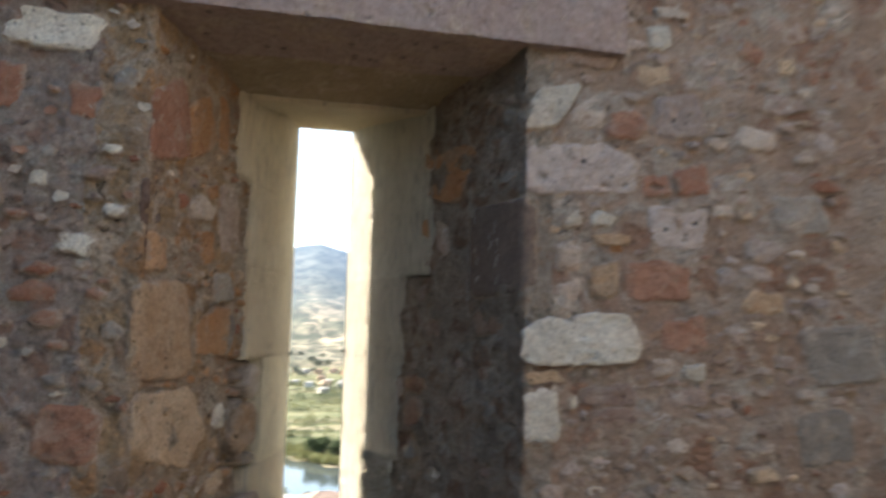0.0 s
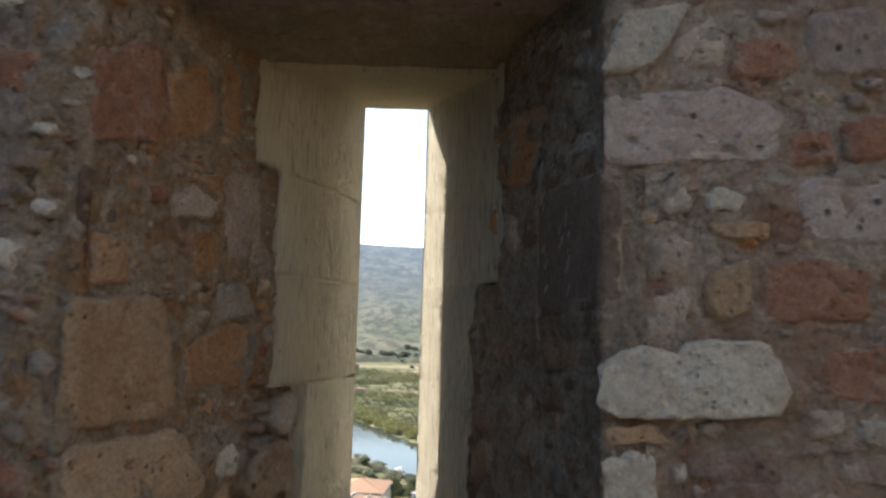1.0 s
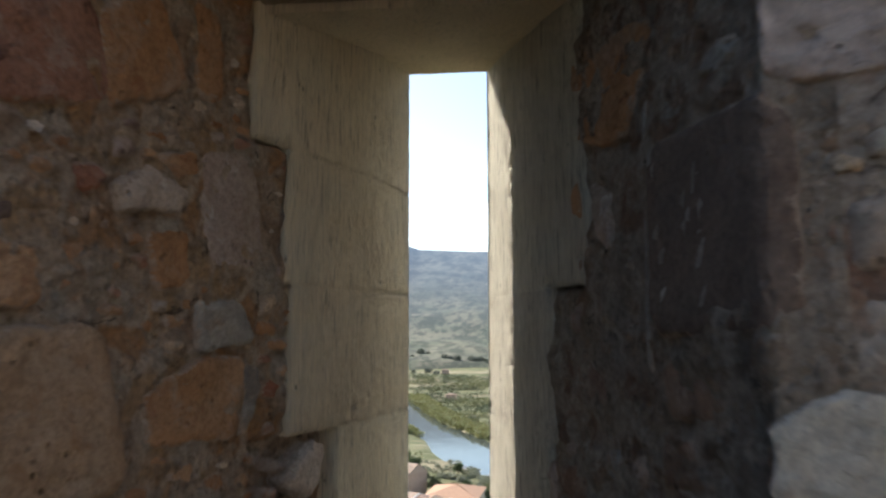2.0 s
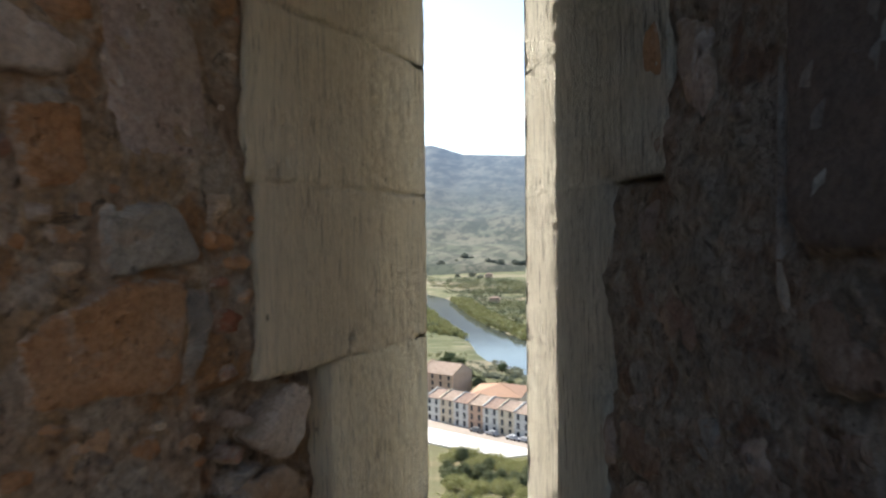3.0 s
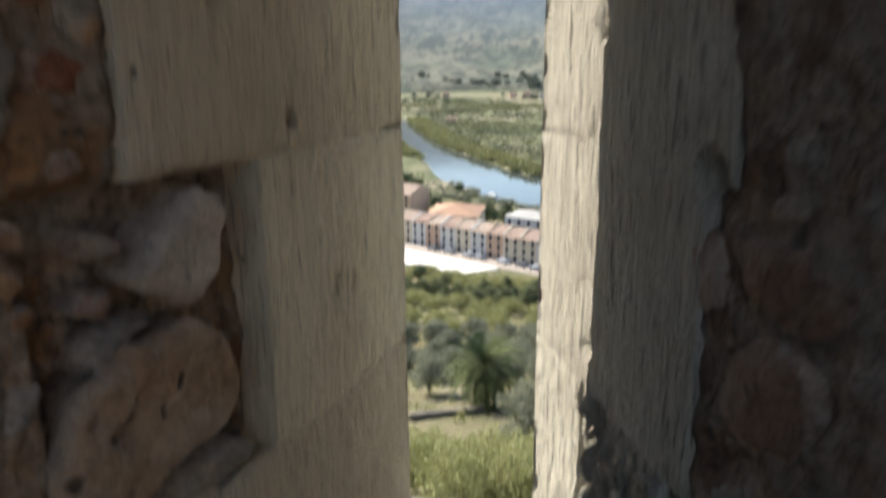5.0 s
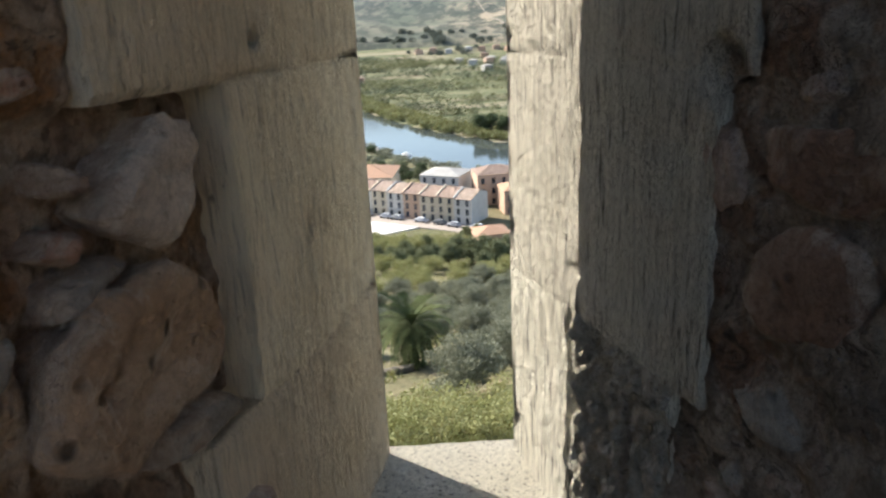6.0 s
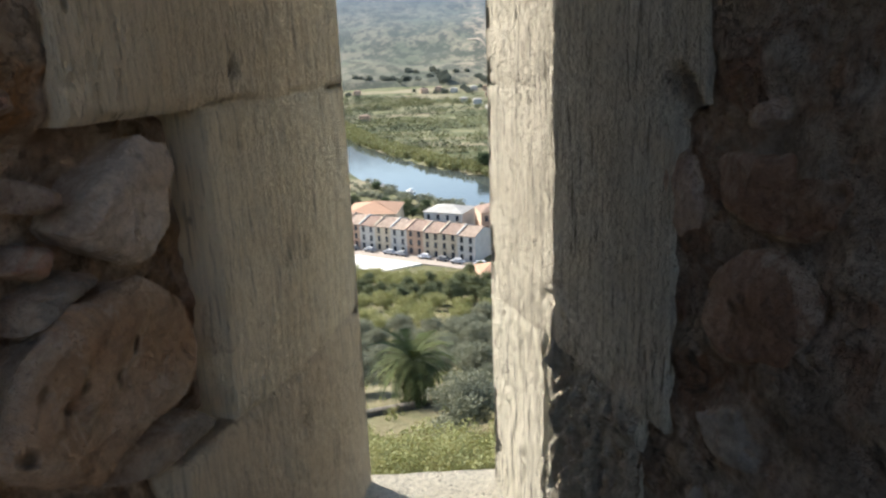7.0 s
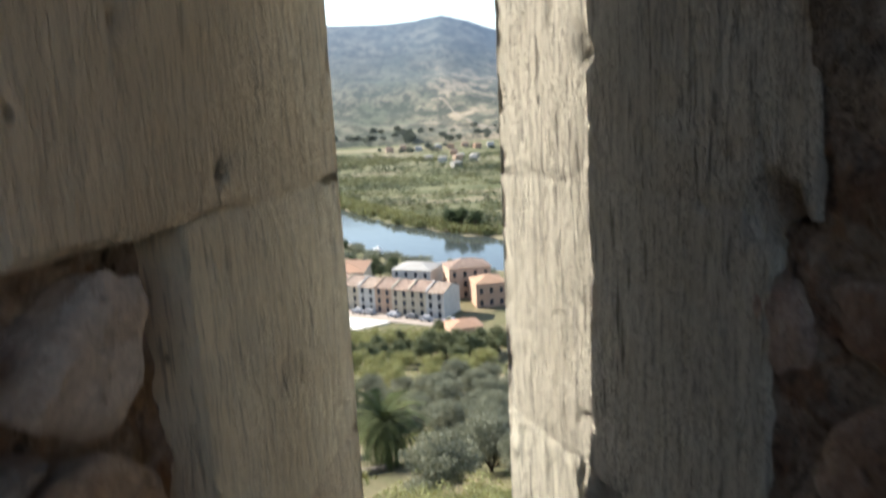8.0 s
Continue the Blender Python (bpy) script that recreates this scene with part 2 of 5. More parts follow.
def prism(plan, z0, z1):
    """A solid over a plan polygon."""
    bm = bmesh.new()
    low = [bm.verts.new((x, y, z0)) for x, y in plan]
    top = [bm.verts.new((x, y, z1)) for x, y in plan]
    n = len(plan)
    bm.faces.new(low)
    bm.faces.new(top)
    for i in range(n):
        bm.faces.new((low[i], low[(i + 1) % n], top[(i + 1) % n], top[i]))
    return bm


class Plane:
    """A wall face: u runs along it, z is up, h stands out of it towards the room."""

    def __init__(self, x, y, ux, uy, nx, ny):
        self.o, self.u, self.n = Vector((x, y, 0)), Vector((ux, uy, 0)).normalized(), Vector((nx, ny, 0)).normalized()

    def at(self, u, z, h):
        return self.o + self.u * u + self.n * h + Vector((0, 0, z))


# ---- the plan of the embrasure ----
FRONT, OUTER = 1.325, 2.104
SLIT_L, SLIT_R, SILL, HEAD = 0.127, 0.271, 1.149, 2.208
ARRIS_L, ARRIS_R = (0.093, 1.95), (0.313, 1.97)
EDGE_L, EDGE_R = -0.128, 0.500
LEN_L = math.hypot(EDGE_L - ARRIS_L[0], FRONT - ARRIS_L[1])
LEN_R = math.hypot(EDGE_R - ARRIS_R[0], FRONT - ARRIS_R[1])


class Bend:
    """The splay of the embrasure and the wall face beside it as one unrolled surface, with a rounded corner between."""

    def __init__(self, first, second, length, radius=0.03):
        self.first, self.second, self.length, self.radius = first, second, length, radius
        self.u, self.n = first.u, first.n

    def at(self, u, z, h):
        k = min(1.0, max(0.0, (u - self.length + self.radius) / (2 * self.radius)))
        k = k * k * (3 - 2 * k)
        a, b = self.first.at(u, z, h), self.second.at(u - self.length, z, h)
        return a if k <= 0 else b if k >= 1 else a.lerp(b, k)


LEFT = Bend(Plane(*ARRIS_L, EDGE_L - ARRIS_L[0], FRONT - ARRIS_L[1], 0.943, -0.333), Plane(EDGE_L, FRONT, -1, 0, 0, -1), LEN_L)
RIGHT = Bend(Plane(*ARRIS_R, EDGE_R - ARRIS_R[0], FRONT - ARRIS_R[1], -0.957, -0.28), Plane(EDGE_R, FRONT, 1, 0, 0, -1), LEN_R, 0.014)


def rubble_sheet(name, plane, u0, u1, z0, z1, cell, base, amp, material, parent, fade=0.0, hollows=()):
    """Uneven mortar face between the stones: a thick, rough sheet with a skirt into the wall."""
    nu, nz = max(2, round((u1 - u0) / cell)), max(2, round((z1 - z0) / cell))
    verts, faces = [], []
    for j in range(nz + 1):
        for i in range(nu + 1):
            u, z = u0 + (u1 - u0) * i / nu, z0 + (z1 - z0) * j / nz
            p = plane.at(u, z, 0)
            h = base + amp * (noise.fractal(p * 9, 1.0, 2.0, 3) + 0.5 * noise.noise(p * 45) + 0.25 * noise.noise(p * 110))
            for a, b, c, d, deep in hollows:
                k = min(u - a, b - u, z - c, d - z) / 0.012 + 0.3 * noise.noise(p * 30)
                h -= deep * min(1.0, max(0.0, k))
            if fade:
                k = min(1.0, (u - u0) / fade + 0.35 * noise.noise(p * 14))
                h -= 0.028 * (1 - max(0.0, k)) ** 1.3
            if i in (0, nu) or j in (0, nz):
                h = base - 0.06
            verts.append(plane.at(u, z, h))
    w = nu + 1
    for j in range(nz):
        for i in range(nu):
            faces.append((j * w + i, j * w + i + 1, (j + 1) * w + i + 1, (j + 1) * w + i))
    return smooth(part(name, (verts, faces), material, parent))


OUTLINES = {"LEFT": [], "RIGHT": []}   # what the placed stones cover on each side


def rounded(corners):
    """Cuts each corner of an outline once."""
    out = []
    for p, q in zip(corners, corners[1:] + corners[:1]):
        out += [p.lerp(q, 0.10), p.lerp(q, 0.90)]
    return out


def stone(surf, kind, h, *corners, base=-0.012, jag=0.0032, lump=0.004, step=0.008):
    """One field stone of the wall, built over its corners (u, z): ragged rim, knobbly face that stands h out of the mortar bed."""
    ring = rounded([Vector((u, z, 0)) for u, z in corners])
    mid = sum(ring, Vector()) / len(ring)
    off = mid * 7.3 + Vector((h * 900, len(ring), 0))
    if h > 0.018:   # a proud, angular boulder
        lump, step = 0.0055, 0.010
    edge = []
    for p, q in zip(ring, ring[1:] + ring[:1]):
        n = max(1, min(16, round((q - p).length / step)))
        edge += [p.lerp(q, i / n) for i in range(n)]
    reach = max((p - mid).length for p in edge)
    steps = [(1.0, -1.0, 1.0), (1.0, 0.05, 1.0), (1 - 0.004 / reach, 0.62, 0.9), (1 - 0.010 / reach, 0.92, 0.55), (1 - 0.018 / reach, 1.0, 0.15)]
    n = max(2, min(9, round(reach / 0.011)))
    if h > 0.018:   # undercut, so that a dark crevice runs round it
        steps[0], steps[1] = (0.80, -1.0, 1.0), (0.88, 0.05, 1.0)
    last = steps[-1][0]
    steps += [(last * (1 - (k + 1) / (n + 0.6)), 1.0, 0.0) for k in range(n)]
    tilt = Vector((noise.noise(off), noise.noise(off + Vector((9, 0, 0))), 0)) * h * 0.25 / reach
    verts, faces, rim, w = [], [], [], len(edge)
    for scale, up, r in steps:
        for p in edge:
            d = p - mid
            wild = 1 + (jag * 2.2 * noise.noise(off + p * 21) + jag * 1.4 * noise.noise(off + p * 65)) / max(0.02, d.length)
            q = mid + d * scale * wild
            dents = noise.noise(off + q * 22) + 0.75 * noise.noise(off + q * 52) + 0.45 * noise.noise(off + q * 120)
            pit = max(0.0, noise.noise(off + q * 44) - 0.38)
            out = base - 0.03 if up < 0 else base + h * up + (lump * (dents - 4.5 * pit) + tilt.dot(q - mid)) * up
            verts.append(surf.at(q.x, q.y, out))
            rim.append(r)
    for j in range(len(steps) - 1):
        for k in range(w):
            faces.append((j * w + k, j * w + (k + 1) % w, (j + 1) * w + (k + 1) % w, (j + 1) * w + k))
    faces.append(tuple((len(steps) - 1) * w + k for k in range(w)))
    turned = sum(p.x * q.y - q.x * p.y for p, q in zip(edge, edge[1:] + edge[:1])) < 0
    if (surf.u.cross(Vector((0, 0, 1))).dot(surf.n) < 0) != turned:
        faces = [f[::-1] for f in faces]
    ob = part("stone", (verts, faces), STONE[kind], wall_left if surf is LEFT else wall_right)
    ob.data.attributes.new("rim", "FLOAT", "POINT").data.foreach_set("value", rim)
    us, zs = [p.x for p in edge], [p.y for p in edge]
    OUTLINES["LEFT" if surf is LEFT else "RIGHT"].append((min(us), max(us), min(zs), max(zs)))
    return smooth(ob, 24 if h > 0.018 else 50)


def fill(surf, area, kinds, sizes, count, seed, h=(0.008, 0.014), gap=-0.003, base=-0.012, tall=(0.55, 1.0)):
    """Packs further broken stones into what the placed ones leave free."""
    rnd = random.Random(seed)
    u0, u1, z0, z1 = area
    taken = OUTLINES["LEFT" if surf is LEFT else "RIGHT"]
    made = 0
    for trial in range(count * 60):
        if made >= count:
            break
        big = sizes[0] + (sizes[1] - sizes[0]) * rnd.random() ** 1.6 * (1 - 0.8 * trial / (count * 60))
        w, t = big * rnd.uniform(0.9, 1.6), big * rnd.uniform(*tall)
        a, b = rnd.uniform(u0, u1 - w), rnd.uniform(z0, z1 - t)
        if any(a < q[1] + gap and a + w > q[0] - gap and b < q[3] + gap and b + t > q[2] - gap for q in taken):
            continue
        n, first_turn = rnd.choice((4, 5, 5, 6)), rnd.uniform(0, 6.28)
        ring = []
        for k in range(n):
            f = first_turn + 6.283 * (k + rnd.uniform(-0.25, 0.25)) / n
            c, d = math.cos(f), math.sin(f)
            r = (abs(c) ** 4 + abs(d) ** 4) ** -0.25 * rnd.uniform(0.85, 1.05)
            ring.append((a + w / 2 + c * r * w / 2, b + t / 2 + d * r * t / 2))
        stone(surf, rnd.choice(kinds), rnd.uniform(*h), *ring, base=base, jag=min(0.0035, big * 0.06), step=max(0.005, big * 0.12))
        taken[-1] = (a, a + w, b, b + t)
        made += 1


# ---- the castle wall: cores, mortar faces ----
def core(name, plan, z0, z1, label):
    return tagged(part(name, prism(plan, z0, z1), MORTAR), label, "wall", kind="structure")


BACK = 0.045
wall_left = core("wall_left", [(-6, FRONT + BACK), (EDGE_L - 0.01, FRONT + BACK), (ARRIS_L[0] - 0.06, ARRIS_L[1]), (0.04, 2.09), (-6, 2.09)], -4, 2.62,
                 "thick rubble castle wall with pink and orange stones in lime mortar")
wall_right = core("wall_right", [(6.5, FRONT + BACK), (EDGE_R + 0.01, FRONT + BACK), (ARRIS_R[0] + 0.06, ARRIS_R[1]), (0.36, 2.09), (6.5, 2.09)], -4, 2.62,
                  "thick rubble castle wall with white, red and pink stones")
wall_above = core("wall_above_slit", [(EDGE_L - 0.012, FRONT + 0.03), (EDGE_R + 0.012, FRONT + 0.03), (EDGE_R + 0.012, 2.085), (EDGE_L - 0.012, 2.085)], 2.43, 2.62,
                  "rubble wall over the lintel of the arrow slit")
wall_below = core("wall_below_slit", [(EDGE_L - 0.012, FRONT + 0.03), (EDGE_R + 0.012, FRONT + 0.03), (EDGE_R + 0.012, 2.085), (EDGE_L - 0.012, 2.085)], -4, 0.86,
                  "rubble wall under the arrow slit")

# the dressed blocks of the jambs: lower and upper joint, and the depth to which each reaches into the splay
LEFT_BLOCKS = ((1.98, 2.25, 1.675), (1.796, 1.98, 1.74), (1.595, 1.796, 1.755), (1.358, 1.595, 1.862), (1.10, 1.358, 1.80), (0.84, 1.10, 1.84))
RIGHT_BLOCKS = ((1.965, 2.25, 1.66), (1.79, 1.965, 1.655), (1.592, 1.79, 1.775), (1.37, 1.592, 1.80), (1.10, 1.37, 1.83), (0.84, 1.10, 1.80))


def behind(blocks, arris, slope, margin):
    """Hollows in the mortar where the dressed blocks sit."""
    return [(-1, (arris[1] - y) / slope + margin, z0 - 0.008, z1 + 0.008, 0.03) for z0, z1, y in blocks]


rubble_sheet("mortar_face", LEFT, 0.05, LEN_L + 0.2, 0.86, 2.42, 0.006, -0.0055, 0.0095, EARTHY, wall_left, hollows=behind(LEFT_BLOCKS, ARRIS_L, 0.943, 0.002) + [(0.08, 0.285, 1.10, 1.60, 0.022)])
rubble_sheet("mortar_face", LEFT, LEN_L + 0.02, LEN_L + 1.6, 0.9, 2.62, 0.008, -0.003, 0.010, PEBBLY, wall_left, 0.07)
rubble_sheet("mortar_face", RIGHT, 0.05, LEN_R + 0.06, 0.86, 2.42, 0.006, -0.0035, 0.010, EARTHY_SHADED, wall_right, hollows=behind(RIGHT_BLOCKS, ARRIS_R, 0.957, -0.006))
rubble_sheet("mortar_face", RIGHT, LEN_R - 0.012, LEN_R + 1.6, 0.9, 2.62, 0.008, -0.0045, 0.009, MORTAR, wall_right, 0.03)

# ---- jamb blocks of the slit ----
def jamb_block(side, back_u, z0, z1, seed, worn=1.0, dents=(), crumbled=0.0):
    """A dressed block that forms part of the splay, the arris and the throat of the slit."""
    surf, sgn = (LEFT, 1) if side == "left" else (RIGHT, -1)
    edge = SLIT_L if side == "left" else SLIT_R
    arris = ARRIS_L if side == "left" else ARRIS_R
    far, bend, lip = surf.at(back_u, 0, 0), Vector((*arris, 0)), Vector((edge, OUTER, 0))
    out = Vector((edge - sgn * 0.09, OUTER + 0.004, 0))
    rear, deep = Vector((edge - sgn * 0.09, arris[1], 0)), surf.at(back_u, 0, -0.10)
    plan = []
    for seg, (a, b, step) in enumerate(((far, bend, 0.0036), (bend, lip, 0.0036), (lip, out, 0.012))):
        d = (b - a).normalized()
        nrm = Vector((-d.y, d.x, 0)) * -sgn
        n = max(2, round((b - a).length / step))
        plan += [(a + (b - a) * i / n, nrm, seg) for i in range(n)]
    plan += [(out, Vector((0, 1, 0)), 2), (rear, Vector(), 3), (deep, Vector(), 3)]
    z0, z1 = z0 - 0.0010, z1 + 0.0010
    nz = max(3, round((z1 - z0) / 0.006))
    off = Vector((seed * 3.7, seed * 1.3, 0))
    verts, faces, w = [], [], len(plan)
    for j in range(nz + 1):
        z = z0 + (z1 - z0) * j / nz
        end = min(z - z0, z1 - z)
        for p, nrm, seg in plan:
            q = Vector((p.x, p.y, z))
            h = (0.0016 if side == "left" else 0.0013) * noise.noise(off + Vector((q.x * 190, q.y * 190, q.z * 16))) + 0.0016 * noise.noise(q * 9) + 0.0012 * noise.noise(off + q * 70)
            h -= (0.0036 if side == "left" else 0.0018) * max(0, 1 - end / 0.0065) ** 2 * (1 + 1.2 * noise.noise(off + q * 30))
            near = min((p - bend).length, (p - lip).length)
            chip = max(0.0, noise.noise(off + q * 34) + 0.5 * noise.noise(off + q * 95) - 0.22)
            h -= worn * max(0, 1 - near / 0.02) * (0.0010 + 0.013 * chip) * min(1, end / 0.02 + 0.2)
            if crumbled and seg == 0:   # weathered to rough mortar, with upright clefts
                cleft = max(0.0, noise.noise(off + Vector((q.x * 60, q.y * 60, q.z * 7))) - 0.12)
                h -= crumbled * (0.12 + 0.9 * noise.fractal(q * 45, 1.0, 2.0, 3) + 3.0 * cleft) * min(1, end / 0.012 + 0.3)
            if crumbled and seg == 1:
                h -= 0.022 * max(0.0, 1 - abs((p - bend).length - 0.010 - 0.003 * noise.noise(q * 30)) / 0.004)
            h -= (0.003 if side == "left" else 0.001) * max(0.0, 1 - end / 0.004) * max(0.0, 1 - (p - lip).length / 0.008)
            for y, c, depth, wide in dents:
                h -= depth * max(0, 1 - ((q.y - y) ** 2 + (q.z - c) ** 2) / wide ** 2)
            verts.append(q + nrm * h)
    for j in range(nz):
        for i in range(w):
            faces.append((j * w + i, j * w + (i + 1) % w, (j + 1) * w + (i + 1) % w, (j + 1) * w + i))
    faces += [tuple(range(w))[::-1], tuple(nz * w + i for i in range(w))]
    if side != "left":
        faces = [f[::-1] for f in faces]
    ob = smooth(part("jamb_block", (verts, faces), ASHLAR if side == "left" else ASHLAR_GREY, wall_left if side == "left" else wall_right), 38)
    if crumbled:
        ob.data.materials.append(CRUMBLY)
        for face in ob.data.polygons:
            if face.index < nz * w and plan[face.index % w][2] == 0:
                face.material_index = 1
    return ob


def left_u(y):
    return (ARRIS_L[1] - y) / 0.943


def right_u(y):
    return (ARRIS_R[1] - y) / 0.957


for k, (z0, z1, y) in enumerate(LEFT_BLOCKS):
    jamb_block("left", left_u(y), z0, z1, k + 1, dents=((1.902, 1.618, 0.022, 0.0068), (1.83, 1.70, 0.006, 0.007), (1.98, 1.46, 0.007, 0.008)))
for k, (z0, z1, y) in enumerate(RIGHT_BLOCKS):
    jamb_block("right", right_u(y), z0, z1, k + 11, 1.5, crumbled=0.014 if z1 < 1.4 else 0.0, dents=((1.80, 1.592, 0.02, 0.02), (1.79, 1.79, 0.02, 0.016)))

# ---- lintels and sill ----
def rough_slab(name, x0, x1, profile, step, amp, material, label):
    """A stone beam along x with the (y, z) profile, slightly uneven."""
    path = []
    for (ya, za), (yb, zb) in zip(profile, profile[1:] + profile[:1]):
        n = max(1, round(math.hypot(yb - ya, zb - za) / step))
        path += [(ya + (yb - ya) * i / n, za + (zb - za) * i / n) for i in range(n)]
    nx = max(2, round((x1 - x0) / step))
    cy, cz = sum(p[0] for p in path) / len(path), sum(p[1] for p in path) / len(path)
    verts, faces, w = [], [], len(path)
    for i in range(nx + 1):
        x = x0 + (x1 - x0) * i / nx
        for y, z in path:
            p = Vector((x, y, z))
            d = Vector((0, y - cy, z - cz)).normalized()
            verts.append(p + d * amp * (noise.noise(p * 13) + 0.5 * noise.noise(p * 40)))
    for i in range(nx):
        for k in range(w):
            faces.append((i * w + k, i * w + (k + 1) % w, (i + 1) * w + (k + 1) % w, (i + 1) * w + k))
    faces += [tuple(range(w))[::-1], tuple(nx * w + k for k in range(w))]
    ob = part(name, (verts, faces), material)
    bm = bmesh.new()
    bm.from_mesh(ob.data)
    bmesh.ops.recalc_face_normals(bm, faces=bm.faces)
    bm.to_mesh(ob.data)
    bm.free()
    return tagged(ob, label, "lintel", kind="structure")


rough_slab("lintel_front", -0.95, 0.69, [(1.302, 2.18), (1.488, 2.172), (1.488, 2.425), (1.306, 2.425)], 0.02, 0.004, LINTEL,
           "long pinkish stone lintel over the embrasure")
rough_slab("lintel_middle", -0.32, 0.66, [(1.492, 2.178), (1.688, 2.160), (1.688, 2.41), (1.492, 2.41)], 0.02, 0.003, SOFFIT,
           "weathered ochre stone slab behind the front lintel")
rough_slab("lintel_head", -0.12, 0.50, [(1.692, 2.150), (1.97, 2.196), (OUTER - 0.004, HEAD), (OUTER, 2.42), (1.692, 2.42)], 0.015, 0.002, ASHLAR,
           "pale limestone head of the slit with a sloping underside")
tagged(rough_slab("sill_stone", 0.03, 0.37, [(1.90, 1.06), (OUTER + 0.012, 1.06), (OUTER + 0.012, SILL - 0.004), (1.93, SILL - 0.012), (1.90, SILL - 0.03)], 0.012, 0.003, ASHLAR_GREY,
           "pale stone sill of the arrow slit, half in shade"), category="sill")
tagged(rough_slab("sill_slope", EDGE_L, EDGE_R, [(FRONT + 0.02, 0.80), (1.905, 0.80), (1.905, 1.11), (FRONT + 0.02, 0.90)], 0.03, 0.006, EARTHY,
           "mortared slope from the sill down to the room"), category="sill")

# ---- stones of the splays and faces ----
FL, FR = LEN_L + EDGE_L, LEN_R - EDGE_R   # u = FL - x on the left face, FR + x on the right face
stone(LEFT, "ochre", 0.01675, (0.678, 1.733), (0.503, 1.745), (0.459, 1.57), (0.679, 1.572))
stone(LEFT, "orange", 0.01375, (0.456, 1.674), (0.364, 1.706), (0.293, 1.704), (0.305, 1.603), (0.449, 1.609))
stone(LEFT, "grey", 0.01425, (0.39, 1.772), (0.309, 1.773), (0.274, 1.718), (0.379, 1.707))
stone(LEFT, "cream", 0.01425, (0.496, 1.886), (0.448, 1.912), (0.394, 1.887), (0.409, 1.862), (0.489, 1.852))
stone(LEFT, "orange", 0.012, (0.446, 1.925), (0.384, 1.943), (0.378, 1.912), (0.416, 1.903))
stone(LEFT, "dark", 0.008, (0.622, 1.845), (0.58, 1.858), (0.58, 1.834), (0.616, 1.827))
stone(LEFT, "dark", 0.01, (0.674, 1.892), (0.652, 1.907), (0.642, 1.766), (0.668, 1.77))
stone(LEFT, "orange", 0.012, (0.45, 1.835), (0.398, 1.855), (0.387, 1.777), (0.444, 1.773))
stone(LEFT, "orange", 0.011, (0.56, 1.817), (0.514, 1.827), (0.515, 1.776), (0.555, 1.767))
stone(LEFT, "orange", 0.01, (0.638, 1.818), (0.57, 1.812), (0.564, 1.757), (0.629, 1.749))
stone(LEFT, "red", 0.012, (0.665, 2.036), (0.544, 2.105), (0.494, 1.965), (0.657, 1.92))
stone(LEFT, "orange", 0.013, (0.532, 2.053), (0.444, 2.11), (0.398, 2.007), (0.513, 1.954))
stone(LEFT, "orange", 0.01, (0.401, 2.116), (0.356, 2.123), (0.341, 2.004), (0.384, 2.002))
stone(LEFT, "pink", 0.011, (0.388, 1.946), (0.286, 1.956), (0.258, 1.806), (0.372, 1.787))
stone(LEFT, "ochre", 0.01375, (0.665, 1.56), (0.444, 1.556), (0.375, 1.459), (0.466, 1.408), (0.656, 1.463))
stone(LEFT, "white", 0.01875, (0.373, 1.505), (0.335, 1.526), (0.296, 1.498), (0.316, 1.455), (0.373, 1.468))
stone(LEFT, "ochre", 0.01475, (0.275, 1.779), (0.243, 1.783), (0.236, 1.765), (0.265, 1.754))
stone(LEFT, "grey", 0.012, (0.297, 1.69), (0.27, 1.696), (0.264, 1.666), (0.293, 1.603), (0.305, 1.605))
stone(LEFT, "cream", 0.02375, (0.158, 1.587), (0.135, 1.581), (0.131, 1.564), (0.154, 1.53), (0.173, 1.505), (0.22, 1.526), (0.227, 1.54), (0.194, 1.569))
stone(LEFT, "tan", 0.02675, (0.237, 1.508), (0.188, 1.507), (0.141, 1.481), (0.133, 1.446), (0.154, 1.415), (0.209, 1.407), (0.242, 1.392), (0.3, 1.433), (0.277, 1.48))
stone(LEFT, "grey", 0.01775, (0.302, 1.508), (0.278, 1.501), (0.296, 1.471), (0.312, 1.47))
stone(LEFT, "pink", 0.01675, (0.237, 1.572), (0.219, 1.564), (0.22, 1.55), (0.24, 1.554))
stone(LEFT, "grey", 0.01675, (0.249, 1.508), (0.22, 1.514), (0.199, 1.509), (0.232, 1.501), (0.262, 1.489))
stone(LEFT, "grey", 0.01675, (0.198, 1.399), (0.139, 1.393), (0.115, 1.371), (0.189, 1.369), (0.218, 1.38))


def squared(surf, kind, h, u0, u1, z0, z1):
    """A stone of roughly squared outline."""
    du, dz = (u1 - u0) * 0.1, (z1 - z0) * 0.1
    stone(surf, kind, h, (u0 + du, z0), (u1, z0 + dz), (u1 - du, z1), (u0, z1 - dz))


for u0, u1, z0, z1, kind in ((0.31, 0.40, 1.98, 2.07, "red"), (0.165, 0.27, 1.45, 1.55, "red"), (0.20, 0.255, 1.975, 2.045, "red"), (0.26, 0.30, 1.865, 1.905, "white"),
                             (0.30, 0.36, 1.59, 1.65, "white"), (0.37, 0.42, 1.71, 1.76, "grey"), (0.20, 0.36, 2.085, 2.16, "white")):
    squared(LEFT, kind, 0.012, FL + u0, FL + u1, z0, z1)
squared(LEFT, "pink", 0.03, 0.110, 0.230, 1.225, 1.315)
squared(LEFT, "ochre", 0.03, 0.120, 0.250, 1.130, 1.22)
stone(RIGHT, "orange", 0.012, (0.284, 2.095), (0.514, 2.03), (0.436, 1.927), (0.293, 1.952))
